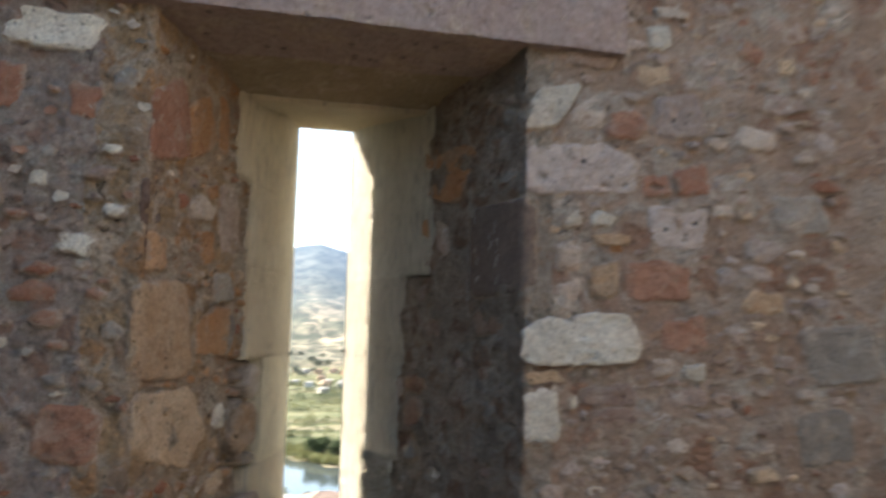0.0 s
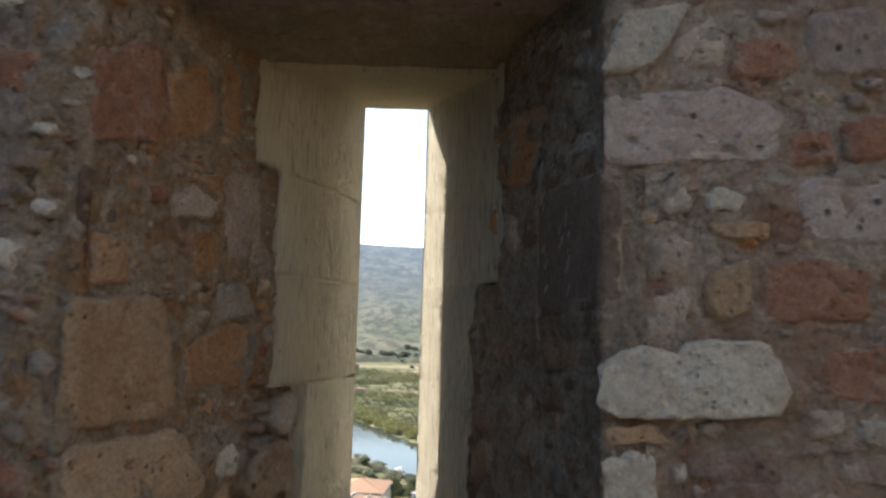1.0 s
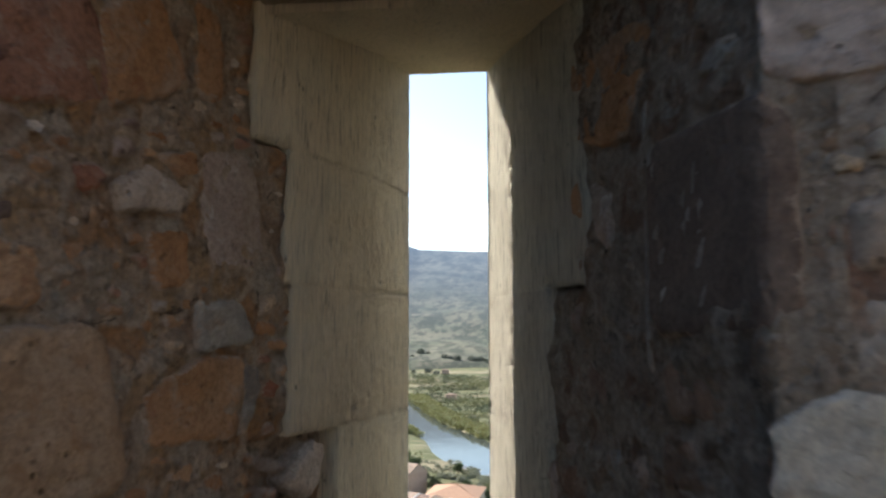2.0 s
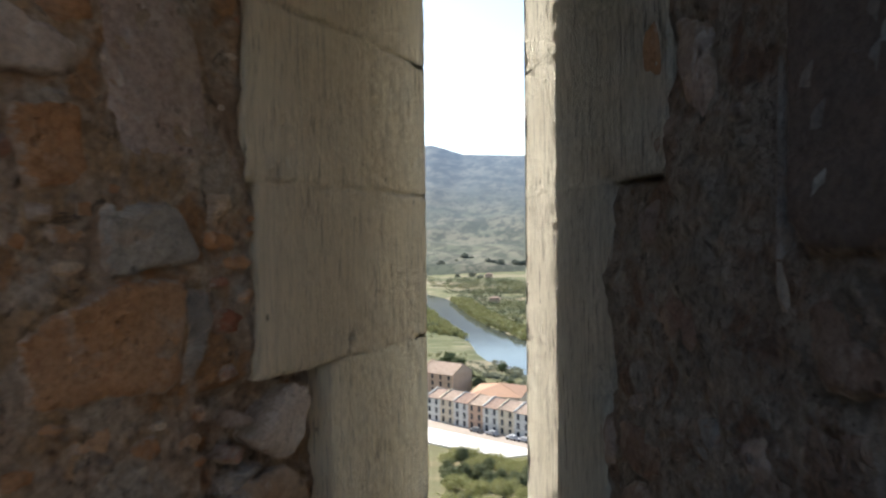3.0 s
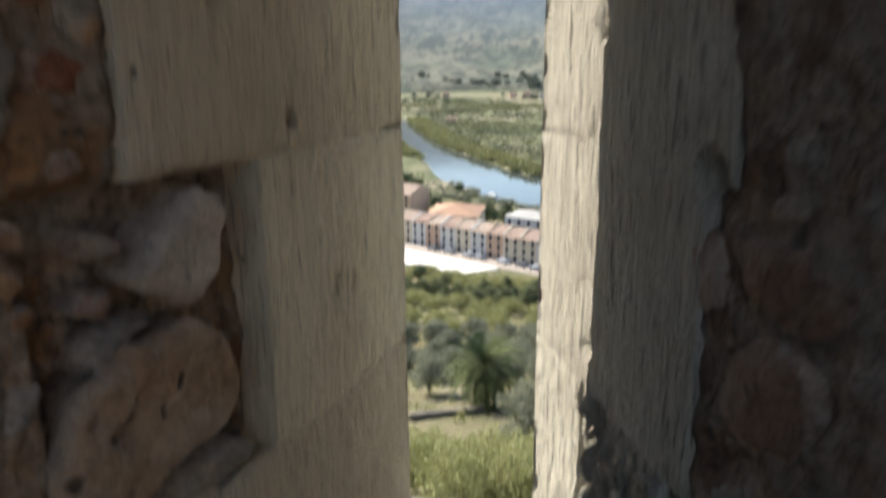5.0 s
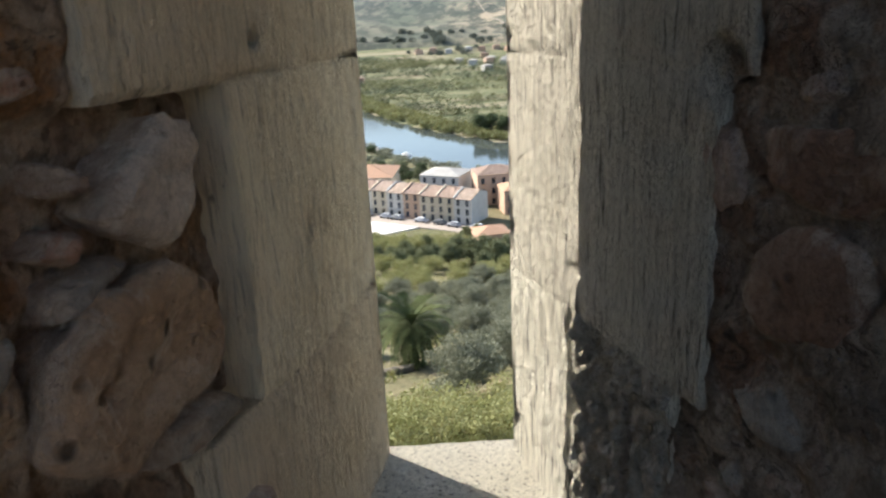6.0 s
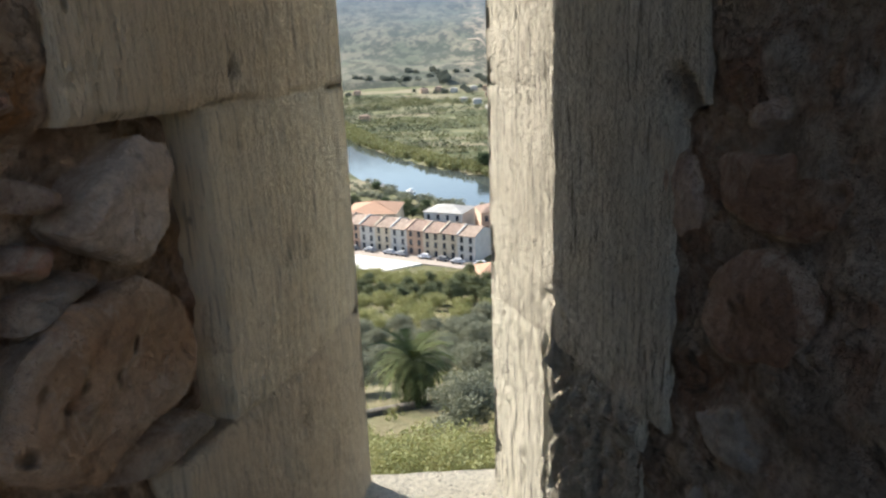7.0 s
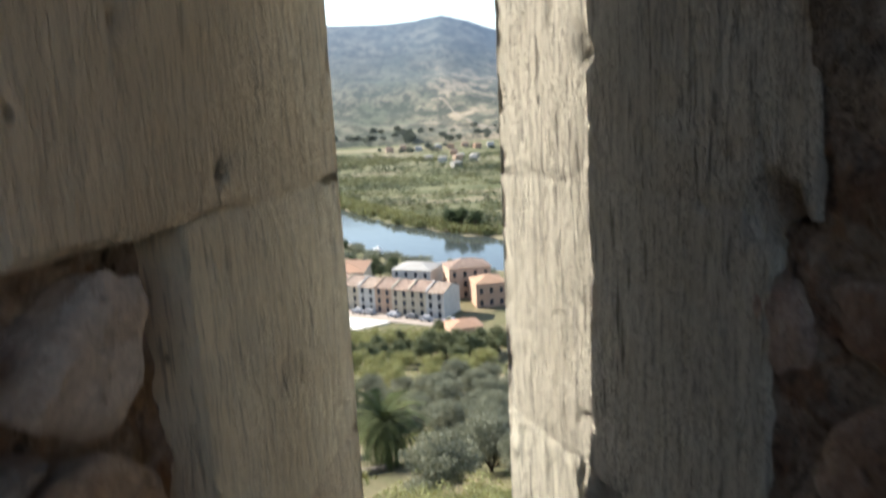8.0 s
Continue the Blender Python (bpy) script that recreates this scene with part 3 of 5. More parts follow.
stone(RIGHT, "orange", 0.0125, (0.276, 1.918), (0.314, 1.916), (0.332, 1.868), (0.314, 1.858), (0.273, 1.871))
stone(RIGHT, "pink", 0.0125, (0.287, 1.833), (0.349, 1.834), (0.351, 1.8), (0.313, 1.789), (0.278, 1.812))
stone(RIGHT, "tan", 0.0125, (0.349, 1.807), (0.385, 1.808), (0.385, 1.785), (0.341, 1.782))
stone(RIGHT, "pink", 0.0125, (0.34, 1.904), (0.386, 1.887), (0.402, 1.844), (0.394, 1.811), (0.354, 1.838))
stone(RIGHT, "umber", 0.0105, (0.208, 1.564), (0.294, 1.579), (0.319, 1.558), (0.302, 1.537), (0.253, 1.527), (0.215, 1.533))
stone(RIGHT, "umber", 0.0125, (0.208, 1.492), (0.254, 1.523), (0.29, 1.515), (0.299, 1.487), (0.283, 1.456), (0.232, 1.44), (0.206, 1.459))
stone(RIGHT, "pink", 0.012, (0.159, 1.557), (0.198, 1.565), (0.211, 1.523), (0.182, 1.502), (0.161, 1.523))
stone(RIGHT, "pitted", 0.013, (FR + 0.497, 2.002), (FR + 0.664, 2.018), (FR + 0.734, 1.985), (FR + 0.722, 1.922), (FR + 0.499, 1.907))
stone(RIGHT, "white", 0.016, (FR + 0.49, 2.02), (FR + 0.52, 2.109), (FR + 0.614, 2.126), (FR + 0.587, 2.074), (FR + 0.559, 2.033))
stone(RIGHT, "cream", 0.012, (FR + 0.587, 2.074), (FR + 0.637, 2.112), (FR + 0.663, 2.084), (FR + 0.656, 2.04), (FR + 0.581, 2.036))
stone(RIGHT, "red", 0.016, (FR + 0.656, 2.076), (FR + 0.722, 2.092), (FR + 0.751, 2.05), (FR + 0.729, 2.024), (FR + 0.658, 2.022))
stone(RIGHT, "white", 0.014, (FR + 0.565, 1.868), (FR + 0.603, 1.892), (FR + 0.618, 1.879), (FR + 0.611, 1.854), (FR + 0.569, 1.851))
stone(RIGHT, "white", 0.014, (FR + 0.623, 1.879), (FR + 0.648, 1.896), (FR + 0.687, 1.879), (FR + 0.669, 1.859), (FR + 0.624, 1.859))
stone(RIGHT, "cream", 0.012, (FR + 0.558, 1.821), (FR + 0.593, 1.836), (FR + 0.62, 1.82), (FR + 0.606, 1.777), (FR + 0.557, 1.775))
stone(RIGHT, "cream", 0.012, (FR + 0.558, 1.76), (FR + 0.609, 1.765), (FR + 0.61, 1.717), (FR + 0.565, 1.712))
stone(RIGHT, "ochre", 0.016, (FR + 0.624, 1.786), (FR + 0.682, 1.804), (FR + 0.685, 1.74), (FR + 0.66, 1.723), (FR + 0.623, 1.731))
stone(RIGHT, "red", 0.013, (FR + 0.69, 1.794), (FR + 0.757, 1.81), (FR + 0.837, 1.792), (FR + 0.83, 1.729), (FR + 0.69, 1.722))
stone(RIGHT, "white", 0.022, (FR + 0.495, 1.671), (FR + 0.538, 1.698), (FR + 0.585, 1.691), (FR + 0.602, 1.705), (FR + 0.7, 1.705), (FR + 0.736, 1.647), (FR + 0.715, 1.611), (FR + 0.511, 1.605), (FR + 0.491, 1.626))
stone(RIGHT, "ochre", 0.01, (FR + 0.499, 1.597), (FR + 0.565, 1.602), (FR + 0.591, 1.579), (FR + 0.505, 1.575))
stone(RIGHT, "white", 0.016, (FR + 0.497, 1.569), (FR + 0.568, 1.574), (FR + 0.572, 1.475), (FR + 0.497, 1.473))
stone(RIGHT, "red", 0.012, (FR + 0.761, 1.691), (FR + 0.864, 1.711), (FR + 0.867, 1.632), (FR + 0.766, 1.634))
stone(RIGHT, "cream", 0.016, (FR + 0.746, 1.623), (FR + 0.793, 1.631), (FR + 0.793, 1.592), (FR + 0.748, 1.587))
stone(RIGHT, "white", 0.016, (FR + 0.806, 1.615), (FR + 0.86, 1.619), (FR + 0.859, 1.58), (FR + 0.805, 1.582))
stone(RIGHT, "pink", 0.012, (FR + 0.599, 1.572), (FR + 0.711, 1.583), (FR + 0.724, 1.535), (FR + 0.605, 1.54))
stone(RIGHT, "white", 0.014, (FR + 0.581, 1.557), (FR + 0.606, 1.562), (FR + 0.605, 1.533), (FR + 0.584, 1.529))
stone(RIGHT, "red", 0.012, (FR + 0.725, 1.962), (FR + 0.786, 1.974), (FR + 0.799, 1.923), (FR + 0.727, 1.916))
stone(RIGHT, "red", 0.012, (FR + 0.794, 1.976), (FR + 0.868, 1.996), (FR + 0.879, 1.929), (FR + 0.806, 1.923))
stone(RIGHT, "pink", 0.012, (FR + 0.785, 1.573), (FR + 0.858, 1.571), (FR + 0.857, 1.534), (FR + 0.777, 1.536))
stone(RIGHT, "pitted", 0.012, (FR + 0.732, 1.91), (FR + 0.871, 1.911), (FR + 0.861, 1.82), (FR + 0.744, 1.823))
stone(RIGHT, "orange", 0.01, (FR + 0.654, 1.821), (FR + 0.689, 1.842), (FR + 0.696, 1.815), (FR + 0.661, 1.807))
stone(RIGHT, "pitted", 0.012, (FR + 0.758, 2.116), (FR + 0.851, 2.134), (FR + 0.876, 2.04), (FR + 0.763, 2.029))
stone(RIGHT, "ochre", 0.012, (FR + 0.624, 1.847), (FR + 0.71, 1.85), (FR + 0.713, 1.826), (FR + 0.634, 1.827))
stone(RIGHT, "dark", 0.014, (0.486, 1.725), (0.70, 1.728), (0.696, 1.905), (0.488, 1.912), jag=0.0014, lump=0.0006, base=-0.010)
stone(RIGHT, "grey", 0.0098, (0.475, 1.69), (0.4815, 1.69), (0.4835, 1.96), (0.478, 1.96), jag=0.0010, lump=0.001)
for x0, x1, z0, z1, kind in ((0.74, 0.80, 2.2, 2.26, "white"), (1.06, 1.25, 1.57, 1.70, "grey"), (1.04, 1.18, 1.42, 1.54, "grey"), (1.0, 1.14, 1.86, 1.95, "grey"), (0.72, 0.80, 2.13, 2.18, "ochre")):
    squared(RIGHT, kind, 0.013, FR + x0, FR + x1, z0, z1)
rnd = random.Random(77)
for k in range(14):   # pale flecks on the dark block
    a, b = rnd.uniform(0.50, 0.61), rnd.uniform(1.745, 1.895)
    t = rnd.uniform(0.003, 0.0065)
    stone(RIGHT, "grey", 0.002, (a, b), (a + 0.0016, b + 0.0008), (a + 0.0026, b + t), (a + 0.0012, b + t * 0.9), base=0.0022, jag=0.0003, lump=0.0001, step=0.002)
OUTLINES["LEFT"] += [(-1, left_u(1.675), 1.96, 3), (-1, left_u(1.74), 1.78, 2), (-1, left_u(1.755), 1.58, 1.8), (-1, left_u(1.862), 1.35, 1.6), (-1, left_u(1.80), 0.8, 1.36), (0.0, 0.22, 1.10, 1.60)]
fill(LEFT, (0.08, LEN_L, 1.10, 2.16), ["orange", "ochre", "orange", "pink", "red", "orange", "cream"], (0.02, 0.09), 150, 3, gap=-0.006)
fill(LEFT, (LEN_L, LEN_L + 0.7, 1.25, 2.30), ["red", "pink", "pink", "grey", "grey", "red", "cream", "white"], (0.012, 0.06), 300, 4, h=(0.006, 0.012), base=-0.004)
OUTLINES["RIGHT"] += [(-1, right_u(1.66), 1.95, 3), (-1, right_u(1.655), 1.78, 2), (-1, right_u(1.775), 1.58, 1.8), (-1, right_u(1.80), 1.35, 1.6), (-1, right_u(1.83), 0.8, 1.38)]
fill(RIGHT, (0.08, LEN_R - 0.02, 1.10, 2.16), ["umber", "pink", "grey", "pink", "grey"], (0.03, 0.10), 45, 5, h=(0.006, 0.012))
fill(RIGHT, (LEN_R, LEN_R + 0.7, 1.25, 2.42), ["pink", "red", "pink", "ochre", "pink", "cream", "pitted", "pitted"], (0.025, 0.12), 240, 6, h=(0.007, 0.012), gap=-0.007, base=-0.008)

# ---- floor, and unseen plain walls added to close the place and steer light ----
PAVING = mortar_mat("stone_paving", (0.50, 0.43, 0.35), (0.44, 0.37, 0.30), (0.54, 0.48, 0.41))
tagged(part("floor", box(bmesh.new(), -6, 6.5, -5, FRONT + BACK - 0.002, -4, 0), PAVING), "worn stone paving of the wall walk", "floor", kind="structure")
# unseen, added low so that sky and sun reach in from behind
tagged(part("wall_back", box(bmesh.new(), -6, 6.5, -5.5, -5.003, -4, 0.9), PLAIN), "unseen plain wall added behind", "wall", kind="structure")
# unseen, added to keep sky and bounced light off the right splay
tagged(part("light_block_wall", box(bmesh.new(), -1.4, -1.0, -4.997, FRONT - 0.02, 0.004, 2.78), DIM), "unseen dark wall added to block light from the left", "wall", kind="structure")
# unseen, added as a sunlit reflector for the left splay and wall faces
tagged(part("sun_bounce_wall", box(bmesh.new(), 2.2, 2.6, -4.997, FRONT - 0.02, 0.004, 3.2), PLAIN), "unseen plain wall added to bounce sunlight onto the embrasure", "wall", kind="structure")

# ---- the land outside ----
LEVEL = -57.0
SLOPE = [(-99, -4.5), (0, -4.5), (1.5, -5.5), (18, -12.5), (30, -18.6), (42, -23.2), (54, -26.4), (75, -33.5), (100, -41), (125, -47.5), (150, -52.5), (175, -56), (190, LEVEL), (9999, LEVEL)]
RIVER = [(420, 120), (180, 190), (60, 262), (28, 291), (2, 322), (-22, 358), (-37, 400), (-62, 462), (-84, 530), (-116, 640), (-190, 790)]
WIDTH = [52, 52, 50, 46, 45, 40, 29, 24, 24, 28, 40]


def interp(x, table):
    for (a, p), (b, q) in zip(table, table[1:]):
        if x <= b:
            return p + (q - p) * (x - a) / (b - a)
    return table[-1][1]


def river_gap(x, y):
    """Distance from the water's edge: negative in the river."""
    best = 1e9
    for (ax, ay), (bx, by), wa, wb in zip(RIVER, RIVER[1:], WIDTH, WIDTH[1:]):
        dx, dy = bx - ax, by - ay
        k = min(1, max(0, ((x - ax) * dx + (y - ay) * dy) / (dx * dx + dy * dy)))
        best = min(best, math.hypot(x - ax - k * dx, y - ay - k * dy) - (wa + (wb - wa) * k) / 2)
    return best


def ground_z(x, y):
    d = max(y - 2.2, abs(x) - 15, -y - 12)
    z = interp(d, SLOPE)
    p = Vector((x, y, 0))
    z += min(1.0, max(0.0, d - 8) / 25) * (0.8 * noise.noise(p * 0.06) + 0.3 * noise.noise(p * 0.25)) * (1 if z > LEVEL + 1 else 0.3)
    r = math.hypot(x, y)
    if r > 600:
        z += 26 * min(1, (r - 600) / 700) ** 1.6 + 5 * noise.noise(p * 0.008)
    if r > 200:
        g = river_gap(x, y)
        z -= 2.2 * min(1, max(0, 3 - g) / 5)
    return z


def land_mat():
    m = Nodes("dry_grass_and_fields", 1.0)
    col = m.mix(m.ramp(m.noise(0.09, 6, 0.65, warp=0.5), 0.4, 0.6), (0.25, 0.20, 0.12), (0.15, 0.145, 0.075))
    col = m.mix(m.ramp(m.noise(0.025, 5, 0.6, (1, 2.2, 1), 0.6), 0.5, 0.62, 0.0, 0.8), col, (0.15, 0.16, 0.07))
    col = m.mix(m.ramp(m.noise(0.012, 4, 0.6, (1, 2.5, 1)), 0.56, 0.62, 0.0, 0.7), col, (0.32, 0.27, 0.18))
    sep = m.n.new("ShaderNodeSeparateXYZ")
    m.l.new(m.co, sep.inputs[0])
    plain = m.mix(m.ramp(m.noise(0.022, 6, 0.72, (1, 5.0, 1), 0.5), 0.44, 0.57), (0.10, 0.115, 0.05), (0.21, 0.205, 0.115))
    plain = m.mix(m.ramp(m.noise(0.007, 5, 0.65, (1, 3, 1)), 0.51, 0.58, 0.0, 0.85), plain, (0.31, 0.265, 0.18))
    col = m.mix(m.ramp(sep.outputs["Y"], 235, 320), col, plain)
    col = m.mix(m.ramp(m.noise(1.6, 4, 0.7), 0.5, 0.7, 0.0, 0.6), col, (0.06, 0.065, 0.03))
    col = m.mix(1.0, col, (0.78, 0.78, 0.76), "MULTIPLY")
    m.bump(m.noise(1.2, 5, 0.7), 0.4)
    return m.done(col)


LAND = land_mat()
rings = [2.0 * 1.048 ** k for k in range(168)]
angles = [radians(a) for a in [-180 + 6 * i for i in range(26)] + [-24 + 0.5 * i for i in range(97)] + [30 + 6 * i for i in range(25)]]
verts, faces, w = [], [], len(angles)
for r in rings:
    for a in angles:
        x, y = r * math.sin(a), r * math.cos(a)
        verts.append((x, y, ground_z(x, y)))
for j in range(len(rings) - 1):
    for i in range(w):
        faces.append((j * w + i, (j + 1) * w + i, (j + 1) * w + (i + 1) % w, j * w + (i + 1) % w))
verts.append((0, 0, -4.5))
faces += [(len(verts) - 1, (i + 1) % w, i) for i in range(w)]
ground = smooth(tagged(part("ground", (verts, [f[::-1] for f in faces]), LAND), "dry hillside falling to a green river plain", "ground", kind="structure"))

# water
m = Nodes("river_water", 0.07)
m.bsdf.inputs["Specular IOR Level"].default_value = 0.30
m.bump(m.noise(0.6, 3, 0.6, (1, 2, 1)), 0.012)
WATER = m.done((0.045, 0.055, 0.055))
verts = []
for k, (x, y) in enumerate(RIVER):
    ax, ay = RIVER[max(0, k - 1)]
    bx, by = RIVER[min(len(RIVER) - 1, k + 1)]
    d = Vector((bx - ax, by - ay, 0)).normalized()
    s = Vector((-d.y, d.x, 0)) * (WIDTH[k] / 2 + 2.5)
    verts += [Vector((x, y, LEVEL - 0.9)) + s, Vector((x, y, LEVEL - 0.9)) - s]
faces = [(2 * k, 2 * k + 1, 2 * k + 3, 2 * k + 2) for k in range(len(RIVER) - 1)]
tagged(part("river", (verts, faces), WATER), "calm blue-grey river bending through the plain", "river", kind="structure")

# far mountains
m = Nodes("wooded_mountain_haze_glow", 1.0)
col = m.mix(m.ramp(m.noise(0.012, 6, 0.65, (1, 0.45, 1)), 0.42, 0.6), (0.045, 0.058, 0.055), (0.095, 0.10, 0.085))
col = m.mix(m.ramp(m.noise(0.03, 6, 0.7, (1, 0.35, 1)), 0.46, 0.56, 0.0, 0.8), col, (0.024, 0.033, 0.033))
# Haze painted as a blue glow, stronger with distance (strength set below).
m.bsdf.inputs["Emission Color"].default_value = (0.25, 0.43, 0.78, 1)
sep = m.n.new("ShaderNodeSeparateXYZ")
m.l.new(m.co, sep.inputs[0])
foot = m.mix(m.ramp(m.noise(0.014, 6, 0.65, (1, 0.6, 1)), 0.42, 0.6), (0.07, 0.082, 0.055), (0.125, 0.118, 0.085))
bare = m.math("MULTIPLY", m.ramp(m.noise(0.012, 5, 0.6, (1, 0.6, 1), 0.5), 0.46, 0.54, 0.0, 0.85), m.ramp(sep.outputs["X"], 10, 90))
foot = m.mix(bare, foot, (0.27, 0.22, 0.155))
foot = m.mix(m.ramp(m.noise(0.045, 6, 0.7, (1, 0.35, 1)), 0.45, 0.55, 0.0, 0.85), foot, (0.028, 0.036, 0.026))
col = m.mix(m.ramp(sep.outputs["Z"], 0, 150), foot, col)
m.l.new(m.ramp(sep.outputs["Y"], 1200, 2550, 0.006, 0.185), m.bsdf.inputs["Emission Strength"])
HILL = m.done(col)
RIDGE = [(-60, 4.5), (-30, 5.6), (-14, 6.2), (-10.5, 6.9), (-9.4, 6.6), (-8, 6.15), (-4, 6.0), (-1, 5.95), (1.5, 6.1), (3.7, 6.45), (5.5, 6.0), (8, 5.1), (14, 4.6), (30, 5.5), (60, 4)]


def mountain_z(r, az):
    top = math.tan(radians(interp(az, RIDGE))) * 2600 + 1.6
    k = min(1.0, max(0.0, (r - 900) / 1645))
    z = -42 + (top + 42) * k ** 1.6 if r < 2600 else top - 0.9 * (r - 2600)
    p = Vector((r * math.sin(radians(az)), r * math.cos(radians(az)), 0))
    return z + (26 * noise.noise(p * 0.0035) + 12 * noise.noise(p * 0.012)) * (1 - k) * min(1, max(0, (r - 900) / 280)) + 1.5 * noise.noise(p * 0.05)


verts, faces, cols = [], [], 361
for j in range(46):
    r = 900 + 2100 * j / 45
    for i in range(cols):
        az = -60 + 120 * i / (cols - 1)
        x, y = r * math.sin(radians(az)), r * math.cos(radians(az))
        verts.append((x, y, mountain_z(r, az) - (25 if j == 0 else 0)))
for j in range(45):
    for i in range(cols - 1):
        faces.append((j * cols + i, j * cols + i + 1, (j + 1) * cols + i + 1, (j + 1) * cols + i))
smooth(tagged(part("far_mountains", (verts, faces), HILL), "distant wooded mountain ridge with its blue haze painted as glow", "mountain", kind="structure"))


# a pale track on the hillside
TRACK = plain_mat("pale_dirt_track", (0.25, 0.222, 0.175), (0.21, 0.19, 0.15), 0.05, val=0.02)
verts, faces = [], []
for k in range(41):
    q = k / 40
    az, r = 2.6 + 4.6 * q + 0.25 * math.sin(q * 8), 1400 - 380 * q + 30 * math.sin(q * 7)
    for d in (-8, 8):
        verts.append(((r + d) * math.sin(radians(az)), (r + d) * math.cos(radians(az)), mountain_z(r + d, az) + 1.2))
    if k:
        faces.append((2 * k - 2, 2 * k - 1, 2 * k + 1, 2 * k))
tagged(part("hill_road", (verts, faces), TRACK), "pale dirt track winding down the far hillside", "road", kind="structure")


# ---- plants ----
def leaf_mat(name, a, b, val=0.6):
    m = Nodes(name, 0.7)
    col = m.mix(m.ramp(m.noise(0.5, 3, 0.6), 0.35, 0.65), a, b)
    col = m.vary(col, m.island(), 0.02, 0.15, val)
    thin = m.n.new("ShaderNodeBsdfTranslucent")
    m.l.new(col, thin.inputs["Color"])
    both = m.n.new("ShaderNodeMixShader")
    both.inputs[0].default_value = 0.28
    m.l.new(m.bsdf.outputs[0], both.inputs[1])
    m.l.new(thin.outputs[0], both.inputs[2])
    m.l.new(both.outputs[0], m.n["Material Output"].inputs["Surface"])
    return m.done(col)


OLIVE = leaf_mat("olive_leaves", (0.15, 0.16, 0.11), (0.22, 0.225, 0.16), 0.3)
GREEN = leaf_mat("green_leaves", (0.11, 0.125, 0.06), (0.155, 0.165, 0.085))
YELLOW = leaf_mat("yellow_green_shrub_leaves", (0.215, 0.225, 0.08), (0.28, 0.268, 0.12), 0.35)
DARKLEAF = leaf_mat("dark_green_leaves", (0.05, 0.07, 0.03), (0.075, 0.10, 0.045))
SCRUBLEAF = leaf_mat("grey_green_scrub_leaves", (0.075, 0.09, 0.05), (0.11, 0.125, 0.075))
# Leaf colour greyed and evened out to carry the hill's haze.
HILLLEAF = leaf_mat("haze_greyed_hill_scrub", (0.085, 0.098, 0.08), (0.105, 0.118, 0.095), 0.12)
FIELDLEAF = leaf_mat("yellow_green_field_hedges", (0.13, 0.138, 0.065), (0.18, 0.178, 0.09), 0.5)
REED = leaf_mat("reeds", (0.165, 0.17, 0.065), (0.21, 0.205, 0.09), 0.4)
PALM = plain_mat("palm_fronds", (0.030, 0.042, 0.013), (0.075, 0.09, 0.030), 0.8, 0.95, True, 0.5)
STRAW = leaf_mat("dry_grass_plumes", (0.40, 0.34, 0.22), (0.46, 0.40, 0.28), 0.2)
BARK = plain_mat("bark", (0.10, 0.075, 0.05), (0.06, 0.045, 0.03), 9, relief=0.03)


def leaves(rnd, blobs, count, size, long=1.0, upright=0.0):
    """Many small leaf faces over a set of ellipsoid clumps (x, y, z, rx, ry, rz)."""
    verts, faces = [], []
    weights = [b[3] * b[5] for b in blobs]
    for _ in range(count):
        x, y, z, rx, ry, rz = rnd.choices(blobs, weights)[0]
        d = Vector((rnd.gauss(0, 1), rnd.gauss(0, 1), rnd.gauss(0, 1))).normalized()
        r = 0.35 + 0.75 * rnd.random() ** 0.7
        c = Vector((x + d.x * rx * r, y + d.y * ry * r, z + d.z * rz * r))
        a = Vector((rnd.gauss(0, 1), rnd.gauss(0, 1), rnd.gauss(0, 1) + upright * 3)).normalized() * size * long * rnd.uniform(0.6, 1.3)
        b = a.cross(Vector((rnd.gauss(0, 1), rnd.gauss(0, 1), rnd.gauss(0, 1)))).normalized() * size * rnd.uniform(0.35, 0.6)
        i = len(verts)
        verts += [c - a, c + b, c + a, c - b]
        faces.append((i, i + 1, i + 2, i + 3))
    return verts, faces


def limb(bm, a, b, ra, rb, sides=7):
    a, b = Vector(a), Vector(b)
    q = (b - a).to_track_quat("Z", "Y").to_matrix()
    ends = [[bm.verts.new(p + q @ Vector((r * math.cos(2 * math.pi * k / sides), r * math.sin(2 * math.pi * k / sides), 0))) for k in range(sides)] for p, r in ((a, ra), (b, rb))]
    for k in range(sides):
        bm.faces.new((ends[0][k], ends[0][(k + 1) % sides], ends[1][(k + 1) % sides], ends[1][k]))
    bm.faces.new(ends[0])
    bm.faces.new(ends[1])


